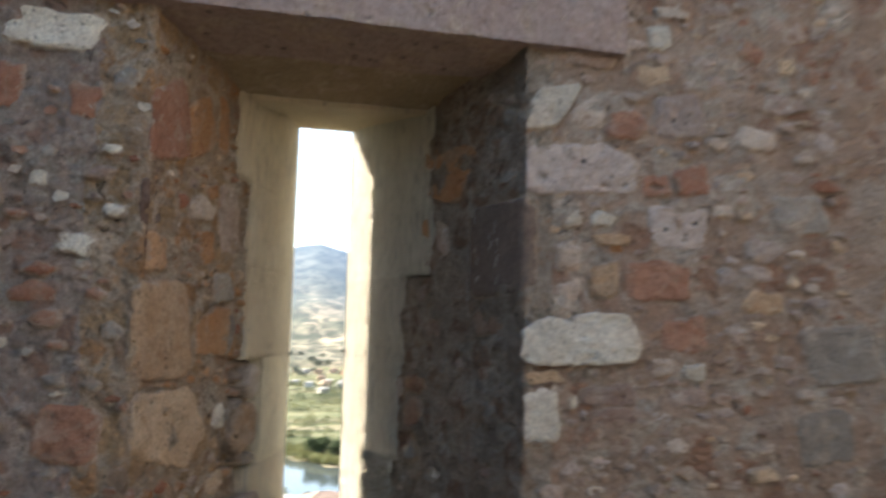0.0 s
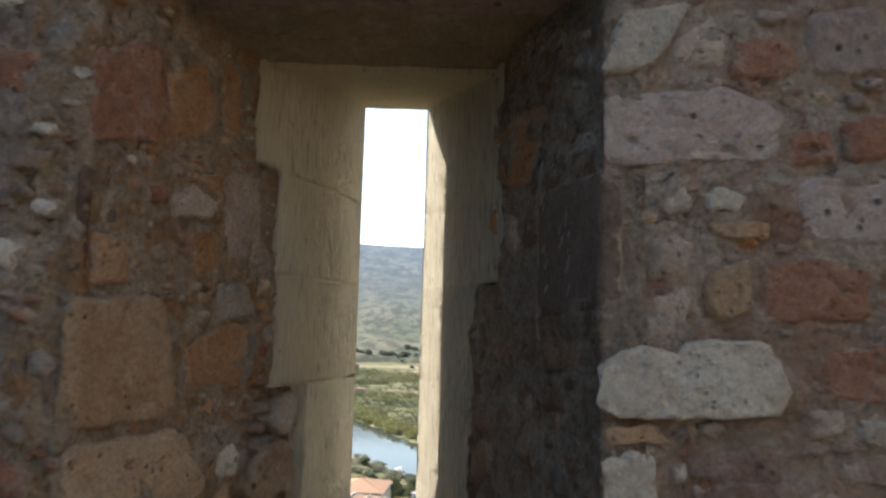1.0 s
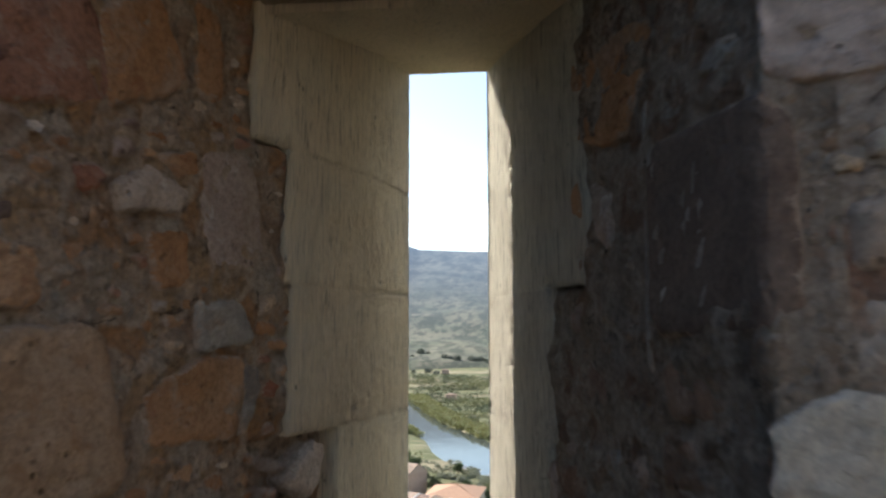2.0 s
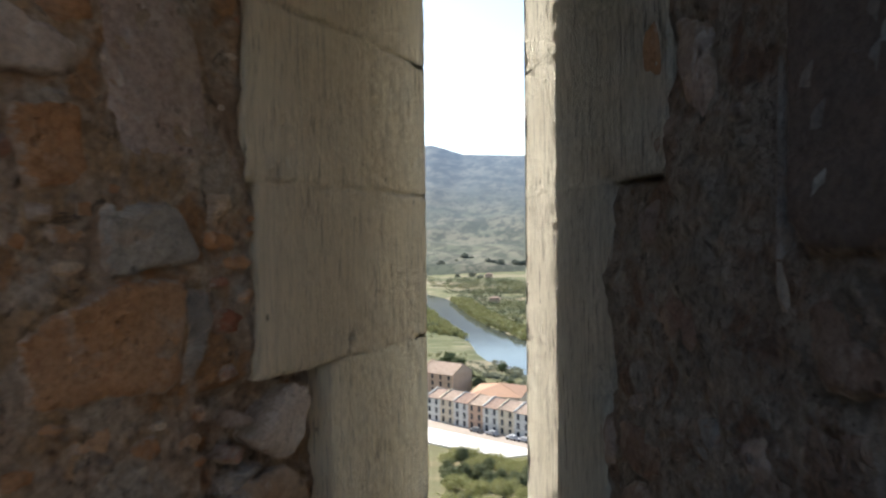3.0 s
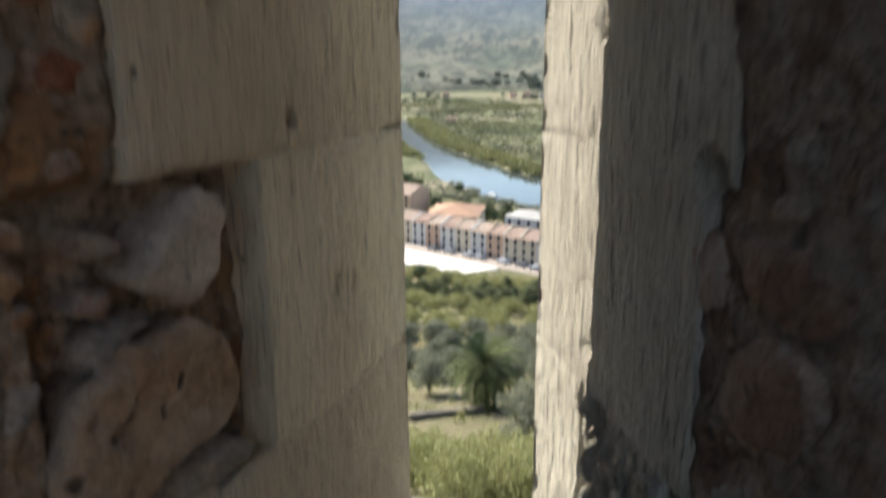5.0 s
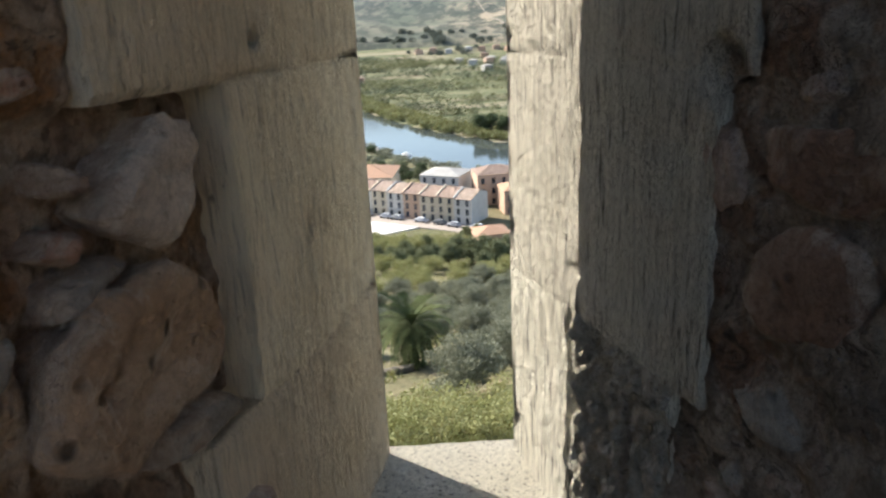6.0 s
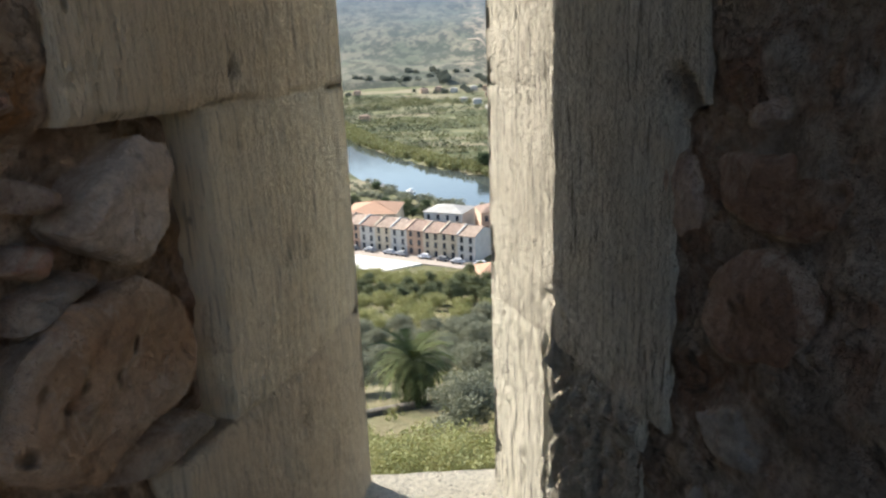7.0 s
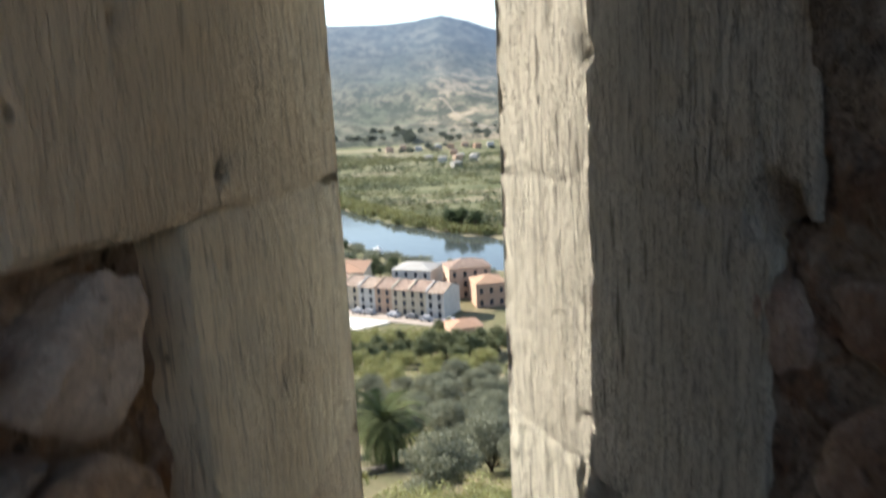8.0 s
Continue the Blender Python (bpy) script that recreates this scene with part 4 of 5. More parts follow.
def tree(name, seed, height, spread, material, label, category, count=1400, size=0.16, trunk=True, group="", flat=0.75):
    """A tree or shrub: trunk with limbs, and a ragged crown of small leaves."""
    rnd = random.Random(seed)
    ob = empty(name, label, category, group)
    bm = bmesh.new()
    fork = height * (0.28 if trunk else 0.08)
    limb(bm, (0, 0, -0.4), (0.1, 0, fork), 0.075 * height / 2.4 + 0.05, 0.05 * height / 2.4 + 0.04)
    blobs = []
    for k in range(9):
        a = k * 2.4 + rnd.uniform(-0.4, 0.4)
        r = spread * rnd.uniform(0.25, 0.62)
        z = height * (rnd.uniform(0.42, 0.8) if trunk else rnd.uniform(0.3, 0.68))
        tip = (r * math.cos(a), r * math.sin(a), z)
        limb(bm, (0.1, 0, fork * 0.95), tip, 0.05 * height / 2.4, 0.015)
        s = spread * rnd.uniform(0.3, 0.48)
        blobs.append((*tip, s, s, s * flat))
        for _ in range(2):
            q = Vector((rnd.gauss(0, 1), rnd.gauss(0, 1), rnd.gauss(0.4, 0.8))).normalized() * s
            blobs.append((tip[0] + q.x, tip[1] + q.y, tip[2] + q.z * flat, s * 0.45, s * 0.45, s * 0.4))
    blobs.append((0, 0, height * 0.72, spread * 0.45, spread * 0.45, height * 0.27))
    part("trunk", bm, BARK, ob)
    part("crown", leaves(rnd, blobs, count, size), material, ob)
    return ob


def plant(ob, x, y, turn, scale, sink=0.1):
    m = pose(x, y, ground_z(x, y) - sink, 0, 0, turn)
    made = copy_thing(ob, m)
    made.matrix_basis = m @ Matrix.Scale(scale, 4)
    return made


def first(ob, x, y, turn, scale, sink=0.1):
    ob.matrix_basis = pose(x, y, ground_z(x, y) - sink, 0, 0, turn) @ Matrix.Scale(scale, 4)


olive_a = tree("olive_tree", 1, 4.2, 2.7, OLIVE, "grey-green olive tree on the dry slope", "tree", 12000, 0.085, False, group="olive grove")
olive_b = tree("olive_tree", 2, 3.6, 2.5, OLIVE, "grey-green olive tree on the dry slope", "tree", 8000, 0.09, group="olive grove")
shrub = tree("shrub", 3, 2.6, 2.2, YELLOW, "yellow-green bushy shrub below the wall", "shrub", 5000, 0.075, False, group="shrubs on the slope")
green_a = tree("broadleaf_tree", 4, 4.5, 2.5, GREEN, "green leafy tree at the foot of the slope", "tree", 4000, 0.15, False, group="green trees")
dark_a = tree("dark_tree", 5, 7.0, 3.4, DARKLEAF, "dense dark green tree near the river", "tree", 3000, 0.24, True, group="riverside trees")

first(olive_a, 1.3, 44, 20, 1.15)
for x, y, t, s in ((5.4, 50, 130, 1.1), (3.2, 64, 60, 1.0), (-6.5, 72, 200, 0.9), (7.5, 66, 10, 1.1), (0.5, 76, 290, 1.0), (-3, 88, 40, 0.9), (4.5, 86, 150, 1.05), (9.5, 84, 250, 1.1), (-9, 92, 80, 0.9)):   # grove near the palm
    plant(olive_a, x, y, t, s)
for x, y, t, s in ((-12, 70, 30, 1.0), (1.5, 103, 33, 1.0), (9, 105, 133, 1.1), (-16, 98, 99, 1.0), (14, 96, 77, 1.0), (6.2, 57, 40, 1.0), (7.4, 47, 140, 0.9), (-8.5, 66, 10, 0.8), (2.2, 70, 90, 0.9)):   # upper grove
    plant(olive_a, x, y, t, s)
for x, y, t, s in ((-4.5, 79, 120, 1.0), (8.3, 74, 70, 1.0), (3, 94, 10, 1.1), (-7, 110, 60, 1.0), (7, 118, 30, 1.1), (0, 84, 0, 0.9), (-12, 100, 150, 1.0), (12, 112, 60, 1.1)):   # lower grove
    plant(olive_a, x, y, t, s)
first(olive_b, -7.5, 59, 50, 0.9)
for x, y, t, s in ((3.6, 56, 10, 0.8), (-1.0, 68, 220, 0.9), (-10, 82, 44, 0.9), (6.5, 76, 99, 1.0), (-5.5, 100, 12, 0.9), (-13, 108, 60, 0.9), (5, 112, 200, 1.0), (-1.5, 112, 300, 0.9), (12, 76, 20, 1.0), (-17, 84, 140, 0.9)):
    plant(olive_b, x, y, t, s)
first(shrub, -0.6, 31, 0, 1.0)
for x, y, t, s in ((1.6, 31.5, 80, 0.95), (3.6, 31, 150, 1.0), (-2.8, 31.5, 220, 0.9), (0.4, 28.5, 40, 0.8), (2.6, 28.5, 99, 0.8), (-5, 36, 77, 0.8), (5.8, 34, 40, 0.9), (-14, 122, 0, 1.4), (-8, 124, 50, 1.3), (-3, 121, 130, 1.2), (3, 124, 20, 1.2), (-20, 128, 70, 1.3), (-11, 116, 10, 1.1)):   # under the wall
    plant(shrub, x, y, t, s)
for x, y, t, s in ((9, 122, 60, 1.3), (-17, 140, 20, 1.5), (-12, 142, 60, 1.6), (-7, 138, 90, 1.4), (-2, 141, 10, 1.5), (4, 137, 70, 1.3), (-22, 146, 0, 1.6), (9, 132, 0, 1.4), (14, 138, 0, 1.5), (-4, 130, 0, 1.3), (5.6, 30, 20, 0.9), (-4.6, 31, 60, 0.9), (-2.2, 27, 10, 0.9)):   # on the slope
    plant(shrub, x, y, t, s)
for x, y, t, s in ((-0.6, 26.2, 70, 0.9), (1.1, 26.6, 130, 0.95), (2.8, 26.2, 40, 0.9), (4.4, 27, 200, 0.9), (-3.8, 27.5, 150, 0.9), (0.2, 24.2, 20, 0.8), (2.0, 24.2, 90, 0.8), (-1.6, 24.2, 160, 0.8), (-28, 186, 0, 1.3), (-24, 184, 40, 1.5), (-20, 181, 80, 1.2), (-17, 179, 10, 1.5), (-13, 177, 60, 1.3)):   # towards the yard
    plant(shrub, x, y, t, s)
for x, y, t, s in ((-9, 175, 120, 1.5), (-5, 174, 20, 1.3), (-1, 172, 70, 1.4), (3, 172, 0, 1.3), (-22, 176, 33, 1.4), (-14, 170, 90, 1.5), (-6, 168, 10, 1.4), (1, 166, 50, 1.5), (6, 170, 20, 1.3), (-29, 178, 70, 1.4), (-10, 164, 10, 1.5)):   # by the yard
    plant(shrub, x, y, t, s)
first(green_a, 2, 148, 0, 1.3)
for x, y, t, s in ((7, 150, 40, 1.5), (12, 146, 90, 1.5), (-6, 152, 130, 1.1), (-11, 156, 10, 1.0), (-16, 152, 50, 1.1), (-22, 158, 200, 1.2), (9, 140, 150, 1.1), (15, 154, 310, 1.4), (-1, 158, 70, 0.9), (-27, 164, 20, 1.0), (4, 153, 30, 1.5)):   # foot of the slope
    plant(green_a, x, y, t, s)
for x, y, t, s in ((-3, 148, 60, 1.2), (-9, 147, 100, 1.2), (-19, 158, 10, 1.1), (18, 148, 30, 1.6), (10, 157, 0, 1.3), (-14, 160, 200, 0.9), (-24, 152, 40, 1.2), (-26, 181, 0, 1.1), (-18, 172, 50, 1.0), (-3, 170, 90, 0.9), (7, 178, 10, 1.0)):   # along the road
    plant(green_a, x, y, t, s)
for x, y, t, s in ((10, 182, 60, 0.9), (4, 160, 0, 1.2), (-8, 160, 33, 1.1), (-24, 262, 0, 1.3), (-32, 270, 40, 1.4), (-18, 258, 80, 1.2), (-12, 262, 20, 1.3), (-6, 255, 60, 1.1), (-38, 285, 60, 1.3)):   # by the river
    plant(green_a, x, y, t, s)
first(dark_a, -14, 247, 0, 1.0)
for x, y, t, s in ((-9.5, 250, 40, 0.7), (-20, 266, 90, 0.8), (-44, 300, 10, 1.1), (-50, 310, 60, 1.2), (-5, 262, 0, 0.7), (0, 258, 44, 0.6), (5, 252, 0, 0.6), (22, 344, 0, 1.4), (27, 341, 70, 1.5), (33, 336, 20, 1.4), (17, 247, 70, 0.6), (-26, 300, 30, 0.8)):
    plant(dark_a, x, y, t, s)

# palm
palm = empty("palm_tree", "stocky date palm with arching green fronds", "palm tree")
bm = bmesh.new()
for k in range(8):
    limb(bm, (0, 0, 0.4 * k - 0.6), (0, 0, 0.4 * k - 0.18), 0.30, 0.36, 10)
part("trunk", bm, BARK, palm)
verts, faces = [], []
n = 16
for k in range(n):
    s = k / (n - 1)
    c, c2 = (Vector((2.9 * q, 0, 1.9 * q - 2.6 * q * q)) for q in (s, min(1, s + 1 / n)))
    wd = 0.05 * (1 - s) + 0.012
    i = len(verts)
    verts += [c + Vector((0, wd, 0)), c - Vector((0, wd, 0)), c2 - Vector((0, wd * 0.8, 0)), c2 + Vector((0, wd * 0.8, 0))]
    faces.append((i, i + 1, i + 2, i + 3))
    if k > 1:
        for side in (-1, 1):
            for m2 in range(3):
                q = c.lerp(c2, m2 / 3)
                ln = 0.40 * math.sin(math.pi * min(0.97, s * 0.85 + 0.12)) + 0.08
                tip = q + Vector((0.55 * ln, side * ln, 0.12 * ln))
                i = len(verts)
                verts += [q - Vector((0.026, 0, 0)), q + Vector((0.026, 0, 0.01)), tip]
                faces.append((i, i + 1, i + 2))
frond = part("frond", (verts, faces), PALM, palm)
rnd = random.Random(8)
for k in range(84):
    ob = frond if k == 0 else new("frond", frond.data)
    ob.parent = palm
    lift = 72 - 118 * (k / 83) ** 0.8
    ob.matrix_basis = pose(0, 0, 2.75, rnd.uniform(-8, 8), -lift + 28, k * 137.5) @ Matrix.Scale(rnd.uniform(0.85, 1.05), 4)
palm.matrix_basis = pose(-2.4, 55, ground_z(-2.4, 55), 2, 0, 0) @ Matrix.Scale(1.34, 4)

# dry plumes by the near shrubs
tuft = empty("grass_tuft", "pale dry grass plumes among the shrubs", "grass")
rnd = random.Random(5)
part("blades", leaves(rnd, [(0, 0, 0.9, 0.5, 0.4, 0.7)], 240, 0.05, 7, 1.2), STRAW, tuft)
tuft.matrix_basis = pose(1.5, 32.5, ground_z(1.5, 32.5) + 1.2)
copy_thing(tuft, pose(2.0, 32.8, ground_z(2.0, 32.8) + 1.1, 0, 0, 60))

# terrace wall by the palm
DRYSTONE = stone_mat("terrace_dry_stone", (0.30, 0.27, 0.23), (0.22, 0.20, 0.17), None, 0.2, 3.0, 0.05)
bm = bmesh.new()
rnd = random.Random(11)
for k in range(26):
    x = -7.5 + k * 0.2
    for c in range(3):
        y = 49.2 + 0.16 * k
        z = ground_z(x, y) - 0.35 + 0.28 * c
        box(bm, x - 0.13, x + 0.13, y - 0.25 + rnd.uniform(-0.05, 0.05), y + 0.25, z, z + 0.265)
tagged(part("terrace_wall", bm, DRYSTONE), "low dry-stone terrace wall beside the palm", "wall", kind="structure")

# reeds, hedges and woods of the plain
rnd = random.Random(21)
blobs = []
for k in range(9000):
    x, y = rnd.uniform(-140, 70), rnd.uniform(270, 640)
    g = river_gap(x, y)
    if 1.0 < g < 16 and y > 300 + 0.0 * x and (y - 300) > -0.9 * (x - 60):
        blobs.append((x, y, LEVEL + 1.2, 2.6, 2.2, 1.9))
tagged(part("reeds", leaves(rnd, blobs, 56000, 0.7, 1.3, 0.6), REED), "yellow-green reed belt along the far bank", "reeds", kind="stuff")
near, low, far = [], [], []
for k in range(95):   # hedgerows and tree lines between the fields
    r, a = rnd.uniform(320, 820), radians(rnd.uniform(-13, 11))
    x, y = r * math.sin(a), r * math.cos(a)
    dx, dy, n = rnd.uniform(0.9, 1.0), rnd.uniform(-0.35, 0.15), rnd.randint(8, 26)
    for q in range(n):
        s = rnd.uniform(1.1, 2.6) * (1 + r / 1600)
        px, py = x + dx * 4.2 * q + rnd.uniform(-1.5, 1.5), y + dy * 4.2 * q + rnd.uniform(-1.5, 1.5)
        if river_gap(px, py) > 12:
            (near if k % 2 else low).append((px, py, ground_z(px, py) + s * 0.6, s * 1.25, s * 1.1, s))
for k in range(1500):
    r, a = 320 + 1500 * rnd.random(), radians(rnd.uniform(-14, 12))
    x, y = r * math.sin(a), r * math.cos(a)
    if r > 1080 or river_gap(x, y) < 14 or noise.noise(Vector((x * 0.012, y * 0.028, 0))) + 0.4 * noise.noise(Vector((x * 0.05, y * 0.1, 5))) < (0.1 if r < 800 else 0.0):
        continue
    s = rnd.uniform(1.3, 3.0) * (1 + r / 1600)
    z = max(ground_z(x, y), mountain_z(r, math.degrees(a)) if r > 900 else -99)
    (far if r > 850 else near if rnd.random() < 0.5 else low).append((x, y, z + s * 0.5, s * 1.3, s * 1.3, s))
tagged(part("woodland", leaves(rnd, near, 34000, 0.75), SCRUBLEAF), "scattered dark trees and hedges on the plain", "woods", kind="stuff")
tagged(part("orchards", leaves(rnd, low, 30000, 0.75), FIELDLEAF), "green orchards and hedges on the plain", "orchard", kind="stuff")
tagged(part("hill_woods", leaves(rnd, far, 14000, 1.3), HILLLEAF), "scrubby woods climbing the far hills", "woods", kind="stuff")
blobs = []
for k in range(260):
    x, y = rnd.uniform(-45, 30), rnd.uniform(225, 330)
    if 2 < river_gap(x, y) < 26 and y < 352 - 1.05 * (x + 33) and y > 236 - 0.5 * x:
        s = rnd.uniform(0.8, 1.8)
        blobs.append((x, y, ground_z(x, y) + s * 0.5, s * 1.3, s * 1.3, s))
tagged(part("riverside_scrub", leaves(rnd, blobs, 9000, 0.5), OLIVE), "grey-green scrub between town and river", "scrub", kind="stuff")
blobs = []
for k in range(1300):
    x, y = rnd.uniform(-26, 22), rnd.uniform(36, 165)
    if abs(x) < 0.2 * y + 3:
        s = rnd.uniform(0.25, 0.6)
        blobs.append((x, y, ground_z(x, y) + s * 0.3, s * 1.4, s * 1.4, s * 0.7))
tagged(part("hillside_scrub", leaves(rnd, blobs, 26000, 0.14, 1.4, 0.4), YELLOW), "low dry scrub and grass on the slope", "scrub", kind="stuff")

# ---- the town ----
def wall_paint(name, c):
    return plain_mat(name, c, tuple(v * 0.85 for v in c), 0.6, val=0.04, hue=0.005)


WHITE, CREAM, SALMON = wall_paint("white_render", (0.54, 0.52, 0.49)), wall_paint("cream_render", (0.56, 0.48, 0.37)), wall_paint("salmon_render", (0.50, 0.35, 0.26))
m = Nodes("terracotta_roof_tiles", 0.9)
wave = m.n.new("ShaderNodeTexWave")
wave.inputs["Scale"].default_value = 1.6
m.l.new(m.co, wave.inputs["Vector"])
col = m.mix(m.ramp(m.noise(0.8, 4, 0.7), 0.35, 0.65), (0.23, 0.16, 0.125), (0.34, 0.25, 0.20))
m.bump(wave.outputs["Fac"], 0.08)
TILES = m.done(m.vary(col, m.random(), 0.01, 0.1, 0.15))
ORANGE_TILES = plain_mat("new_orange_roof_tiles", (0.36, 0.185, 0.125), (0.30, 0.165, 0.115), 0.9, val=0.12)
PALE_ROOF = plain_mat("pale_roof_slabs", (0.36, 0.345, 0.325), (0.30, 0.285, 0.265), 0.5, val=0.08)
GLASS = plain_mat("dark_window_glass", (0.03, 0.035, 0.045), (0.05, 0.055, 0.065), 1, 0.15)
SHUTTER = plain_mat("dark_green_shutters", (0.05, 0.07, 0.05), (0.06, 0.06, 0.05), 2)


def house(w, d, h, rise, paint, cols, storeys, label, group="", tiles=None, hip=False):
    """A town house, its front on local -y, with recessed windows framed in render and a tiled roof."""
    ob = empty("row_house" if group else "house", label, "house", group)
    bm = box(bmesh.new(), -w / 2, w / 2, 0, d, -1, h)
    part("wall", bm, paint, ob)
    bm = bmesh.new()
    if hip:
        base = [bm.verts.new(p) for p in ((-w / 2 - 0.3, -0.3, h), (w / 2 + 0.3, -0.3, h), (w / 2 + 0.3, d + 0.3, h), (-w / 2 - 0.3, d + 0.3, h))]
        top = [bm.verts.new(p) for p in ((-w / 2 + d / 2, d / 2, h + rise), (w / 2 - d / 2, d / 2, h + rise))]
        for f in ((base[0], base[1], top[1], top[0]), (base[1], base[2], top[1]), (base[2], base[3], top[0], top[1]), (base[3], base[0], top[0]), base[::-1]):
            bm.faces.new(f)
    else:
        prof = [(-0.4, h - 0.05), (d * 0.55, h + rise), (d + 0.3, h + 0.1), (d + 0.3, h - 0.1), (d * 0.55, h + rise - 0.3), (-0.4, h - 0.25)]
        ends = [[bm.verts.new((x, y, z)) for y, z in prof] for x in (-w / 2 - 0.04, w / 2 + 0.04)]
        for k in range(6):
            bm.faces.new((ends[0][k], ends[0][(k + 1) % 6], ends[1][(k + 1) % 6], ends[1][k]))
        bm.faces.new(ends[0])
        bm.faces.new(ends[1][::-1])
        gable = bmesh.new()
        g = [[gable.verts.new((x, y, z)) for y, z in ((0.02, h - 0.1), (d * 0.55, h + rise - 0.25), (d - 0.02, h - 0.1))] for x in (-w / 2 + 0.02, w / 2 - 0.02)]
        gable.faces.new(g[0])
        gable.faces.new(g[1])
        for k in range(3):
            gable.faces.new((g[0][k], g[0][(k + 1) % 3], g[1][(k + 1) % 3], g[1][k]))
        part("gable", gable, paint, ob)
    part("roof", bm, tiles or TILES, ob)
    if not hip:
        bm = bmesh.new()
        prof = [(-0.3, h - 0.1), (-0.3, h + 0.3), (d * 0.55, h + rise + 0.38), (d + 0.2, h + 0.45), (d + 0.2, h)]
        ends = [[bm.verts.new((x, y, z)) for y, z in prof] for x in (-w / 2 - 0.06, -w / 2 + 0.3)]
        for k in range(5):
            bm.faces.new((ends[0][k], ends[0][(k + 1) % 5], ends[1][(k + 1) % 5], ends[1][k]))
        bm.faces.new(ends[0])
        bm.faces.new(ends[1][::-1])
        part("parapet", bm, paint, ob)
    step = h / storeys
    pane = frame_mesh = None
    for s in range(storeys):
        for c in range(cols):
            x, z = w * ((c + 0.5) / cols - 0.5), s * step + 0.4
            if pane is None:
                bm = bmesh.new()
                box(bm, -0.66, -0.52, -0.09, 0.05, 0, 1.75)
                box(bm, 0.52, 0.66, -0.09, 0.05, 0, 1.75)
                box(bm, -0.66, 0.66, -0.09, 0.05, 1.75, 1.9)
                win = part("window", bm, paint, ob)
                glass = part("pane", box(bmesh.new(), -0.52, 0.52, -0.025, 0.05, 0.02, 1.75), GLASS, win)
                bal = part("balcony", box(bmesh.new(), -0.8, 0.8, -0.5, -0.01, -0.14, 0.0), paint, win)
                frame_mesh, pane, slab = win.data, glass.data, bal.data
            else:
                win, glass = new("window", frame_mesh), new("pane", pane)
                win.parent, glass.parent = ob, win
                if s:
                    bal = new("balcony", slab)
                    bal.parent = win
            win.location = (x, 0, z)
    return ob


row = [house(5.6, 10, 7.6, 1.7, paint, 2, 3, label, "terrace of row houses") for paint, label in (
    (WHITE, "white three-storey row house with a terracotta roof"), (SALMON, "salmon three-storey row house with a terracotta roof"), (CREAM, "cream three-storey row house with a terracotta roof"))]
START, END = Vector((9.5, 194.5, 0)), Vector((-47, 228, 0))
along = (START - END).normalized()
turn = math.degrees(math.atan2(along.y, along.x))
used = set()
for k, which in enumerate((0, 2, 2, 1, 0, 2, 0, 1, 0, 2, 0)):
    c = START - along * (5.6 * (k + 0.5))
    m4 = pose(c.x, c.y, LEVEL + 0.25 * (k % 2) * 0.6, 0, 0, turn)
    if which in used:
        copy_thing(row[which], m4)
    else:
        used.add(which)
        row[which].matrix_basis = m4
red = house(17, 18, 6.9, 2.7, CREAM, 5, 2, "house with a broad orange tiled roof behind the terrace", tiles=ORANGE_TILES, hip=True)
red.matrix_basis = pose(-22.5, 231, LEVEL, 0, 0, -6)
h2 = house(13, 11, 8.5, 1.6, WHITE, 4, 3, "white house with pale flat-pitched roof by the terrace", tiles=PALE_ROOF, hip=True)
h2.matrix_basis = pose(1, 222, LEVEL, 0, 0, -25)
h3 = house(13, 10, 9.5, 2.0, SALMON, 4, 3, "salmon house with a tiled roof and balconies", hip=True)
h3.matrix_basis = pose(19, 216, LEVEL, 0, 0, 8)
h5 = house(15, 12, 7.5, 3.2, SALMON, 4, 3, "dusty pink house with a gabled tiled roof beyond the terrace")
h5.matrix_basis = pose(-47, 264, LEVEL, 0, 0, -28)
h6 = house(9, 9, 7.0, 1.8, SALMON, 3, 2, "lower salmon-roofed house stepping down beside its neighbour", tiles=ORANGE_TILES, hip=True)
h6.matrix_basis = pose(24, 205, LEVEL, 0, 0, 8)
h4 = house(8, 7, 3.5, 1.4, SALMON, 2, 1, "low house with an orange tiled roof", tiles=ORANGE_TILES, hip=True)
h4.matrix_basis = pose(13.5, 168, ground_z(13.5, 168), 0, 0, 10)
rnd = random.Random(31)
for x, y, t in ((-12, 868, 8), (4, 876, -6), (22, 862, 0), (46, 872, 10), (60, 866, -4), (78, 874, 0), (92, 862, 12), (108, 870, 0), (-60, 620, 0), (50, 640, 20), (40, 700, 0), (58, 725, 20), (70, 700, 0), (64, 780, 0), (78, 760, 0), (30, 760, 10), (-90, 860, 0), (60, 820, 0)):
    copy_thing(h3 if rnd.random() < 0.3 else h2, pose(x, y, ground_z(x, y), 0, 0, t)).scale = (0.65, 0.65, 0.55)

# plaza, road, cars
PLAZA = plain_mat("white_gravel_yard", (0.66, 0.64, 0.60), (0.60, 0.575, 0.53), 0.3, val=0.02)
ROAD = plain_mat("pale_asphalt_road", (0.30, 0.27, 0.23), (0.36, 0.32, 0.27), 0.4, val=0.02)


def flat_patch(name, corners, lift, material, label, category):
    """A thin slab over ground that is level there."""
    return tagged(part(name, prism(corners, LEVEL - 0.8, LEVEL + lift), material), label, category, kind="structure")


side = Vector((-along.y, along.x, 0))


def spot(a, b):
    p = START - along * a - side * b
    return p.x, p.y


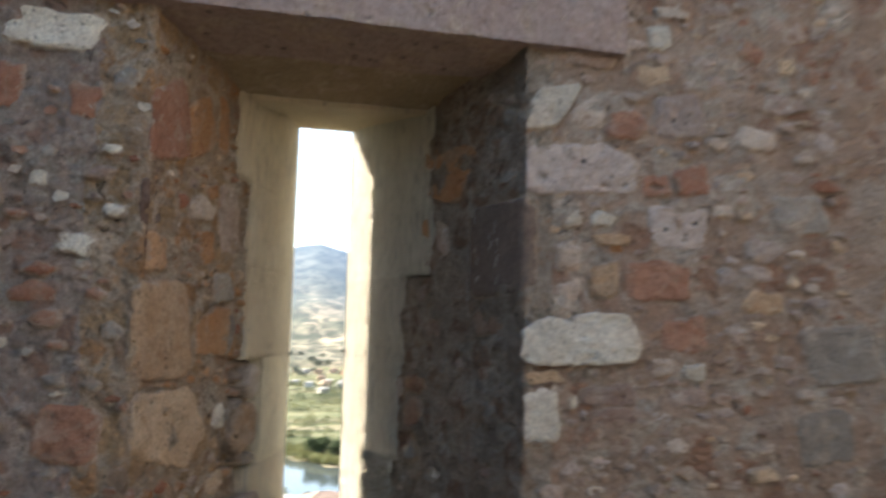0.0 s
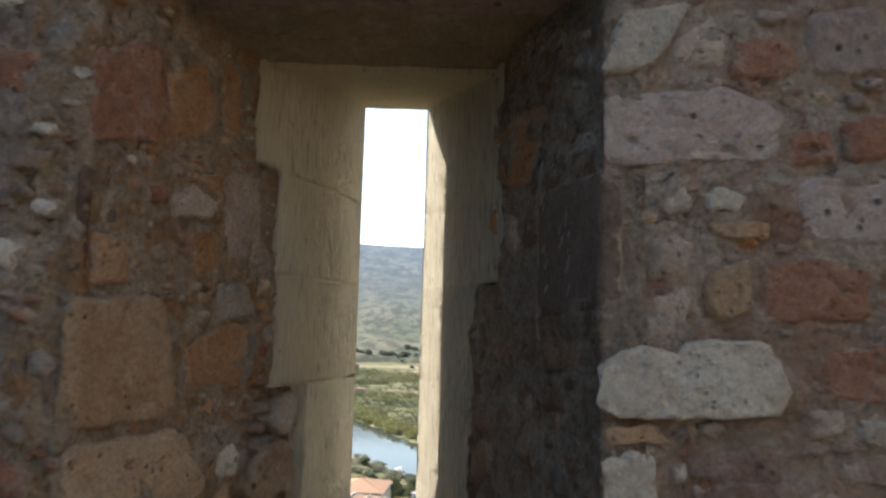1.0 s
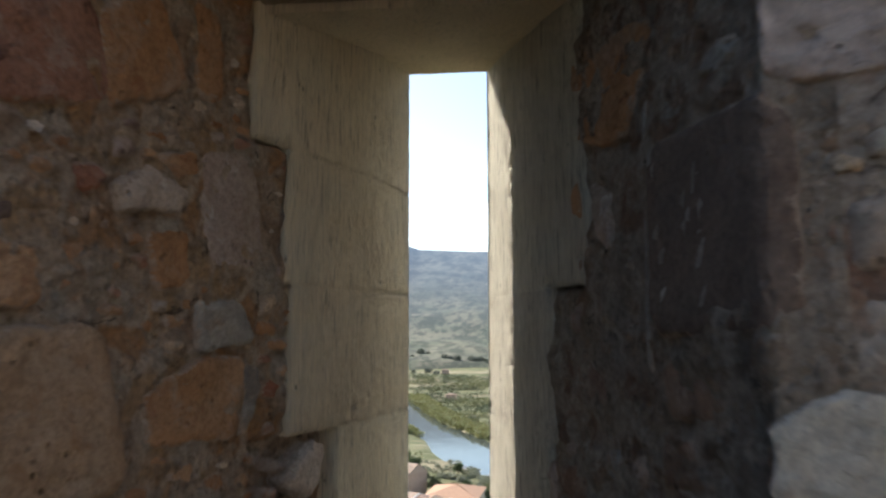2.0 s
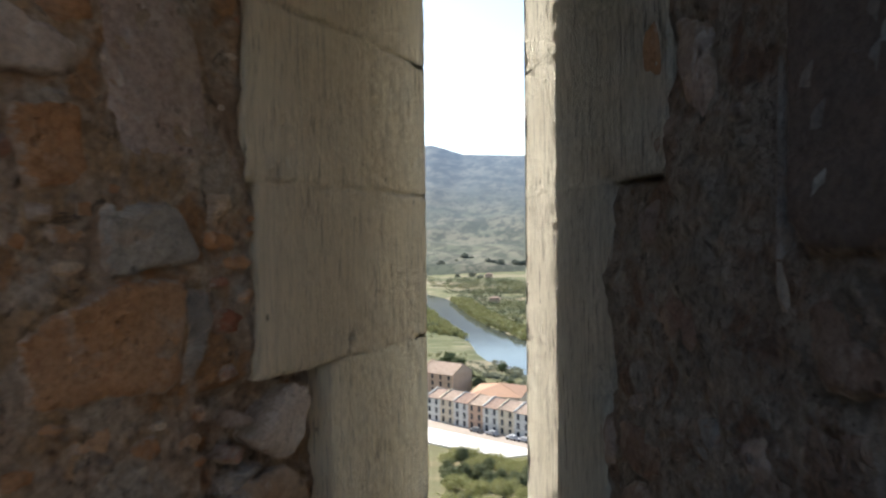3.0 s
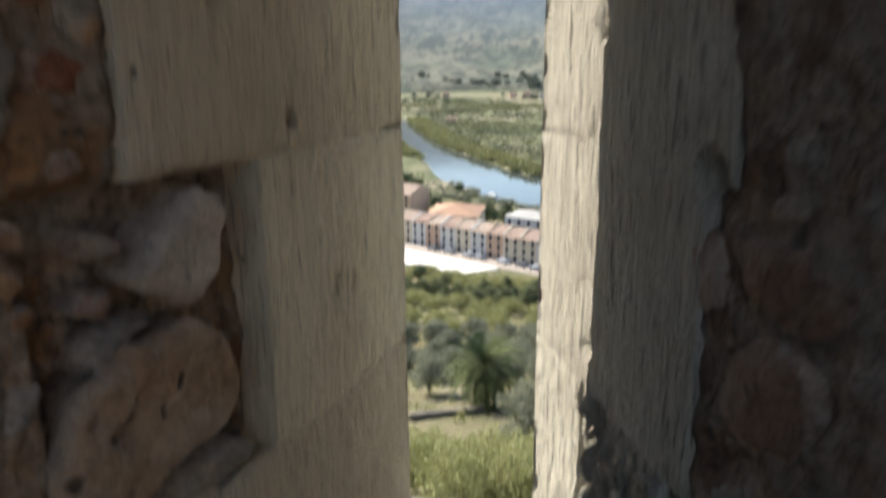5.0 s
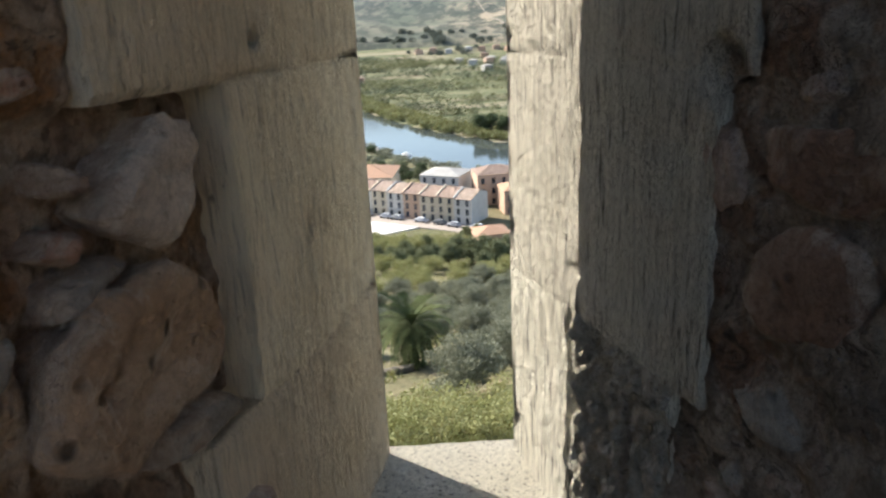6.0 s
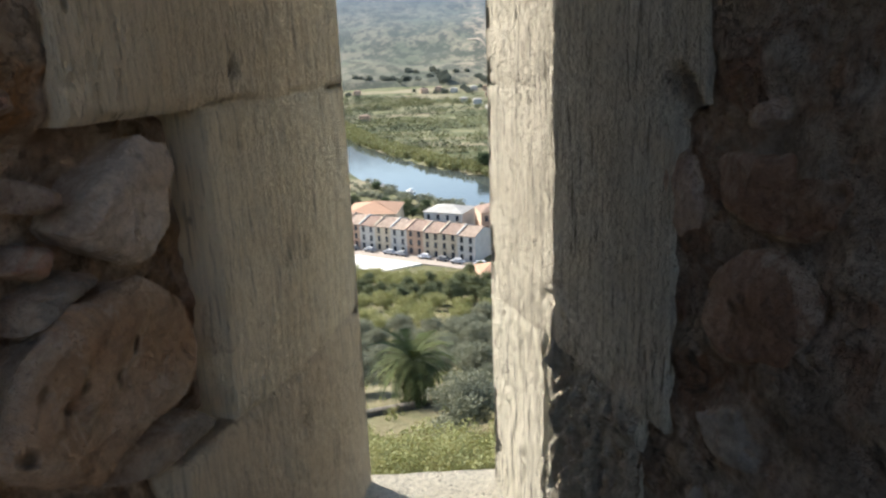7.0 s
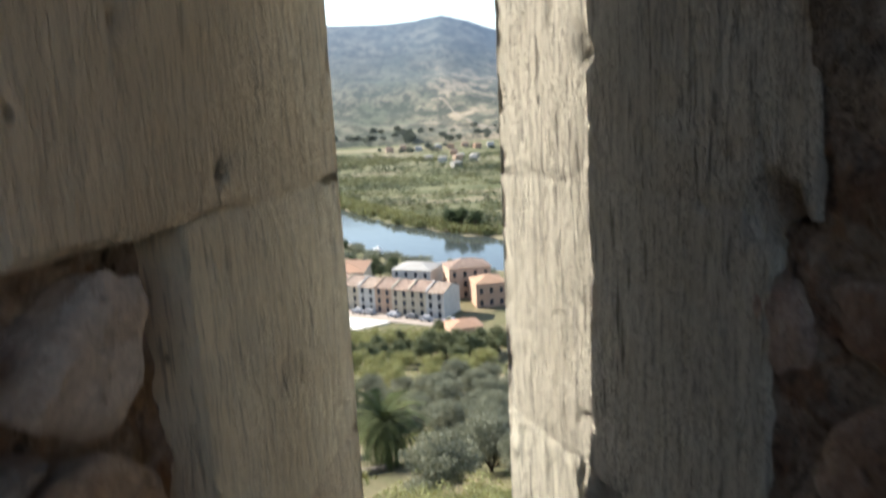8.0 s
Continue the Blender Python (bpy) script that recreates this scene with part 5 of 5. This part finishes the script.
flat_patch("road", [spot(-12, 0.5), spot(70, 0.5), spot(70, 7), spot(-12, 7)], 0.35, ROAD, "pale street in front of the terrace", "road")
flat_patch("yard", [spot(13, 7.2), spot(70, 7.2), spot(70, 22), spot(19, 17)], 0.40, PLAZA, "bright white gravel yard below the terrace", "yard")
CARPAINT = plain_mat("car_paint", (0.35, 0.36, 0.38), (0.40, 0.40, 0.42), 1, 0.35, val=0.6)
RUBBER = plain_mat("tyre_rubber", (0.02, 0.02, 0.02), (0.03, 0.03, 0.03), 3)
car = empty("car", "small parked car in the street", "car", "parked cars")
part("body", box(box(bmesh.new(), -2, 2, -0.85, 0.85, 0.35, 0.85, 0.12), -1.1, 1.3, -0.75, 0.75, 0.8, 1.4, 0.2), CARPAINT, car)
for x in (-1.25, 1.25):
    for y in (-0.8, 0.8):
        bm = bmesh.new()
        limb(bm, (x, y - 0.1, 0.32), (x, y + 0.1, 0.32), 0.32, 0.32, 12)
        part("wheel", bm, RUBBER, car)
car.matrix_basis = pose(*spot(4, 3), LEVEL + 0.35, 0, 0, turn)
for a in (-3, 9, 15, 23, 27, 34, 40):
    copy_thing(car, pose(*spot(a, 2.4), LEVEL + 0.35, 0, 0, turn))
# small boats by the near bank
BOAT = plain_mat("white_boat_hull", (0.75, 0.75, 0.74), (0.68, 0.68, 0.68), 1, 0.4)
boat = empty("boat", "small white boat moored at the near bank", "boat", "moored boats")
bm = bmesh.new()
ring = [[bm.verts.new((x, y * s, z)) for x, y in ((-2.6, -0.8), (1, -0.95), (3, 0), (1, 0.95), (-2.6, 0.8))] for s, z in ((0.7, -0.4), (1, 0.6))]
bm.faces.new(ring[0])
bm.faces.new(ring[1])
for k in range(5):
    bm.faces.new((ring[0][k], ring[0][(k + 1) % 5], ring[1][(k + 1) % 5], ring[1][k]))
part("hull", bm, BOAT, boat)
part("cabin", box(bmesh.new(), -1.2, 0.6, -0.6, 0.6, 0.55, 1.4, 0.12), BOAT, boat)
for k, (x, y) in enumerate(((-25, 320), (-30, 327), (-20, 314), (-12, 305))):
    mm = pose(x, y, LEVEL - 0.85, 0, 0, 130)
    if k == 0:
        boat.matrix_basis = mm
    else:
        copy_thing(boat, mm)
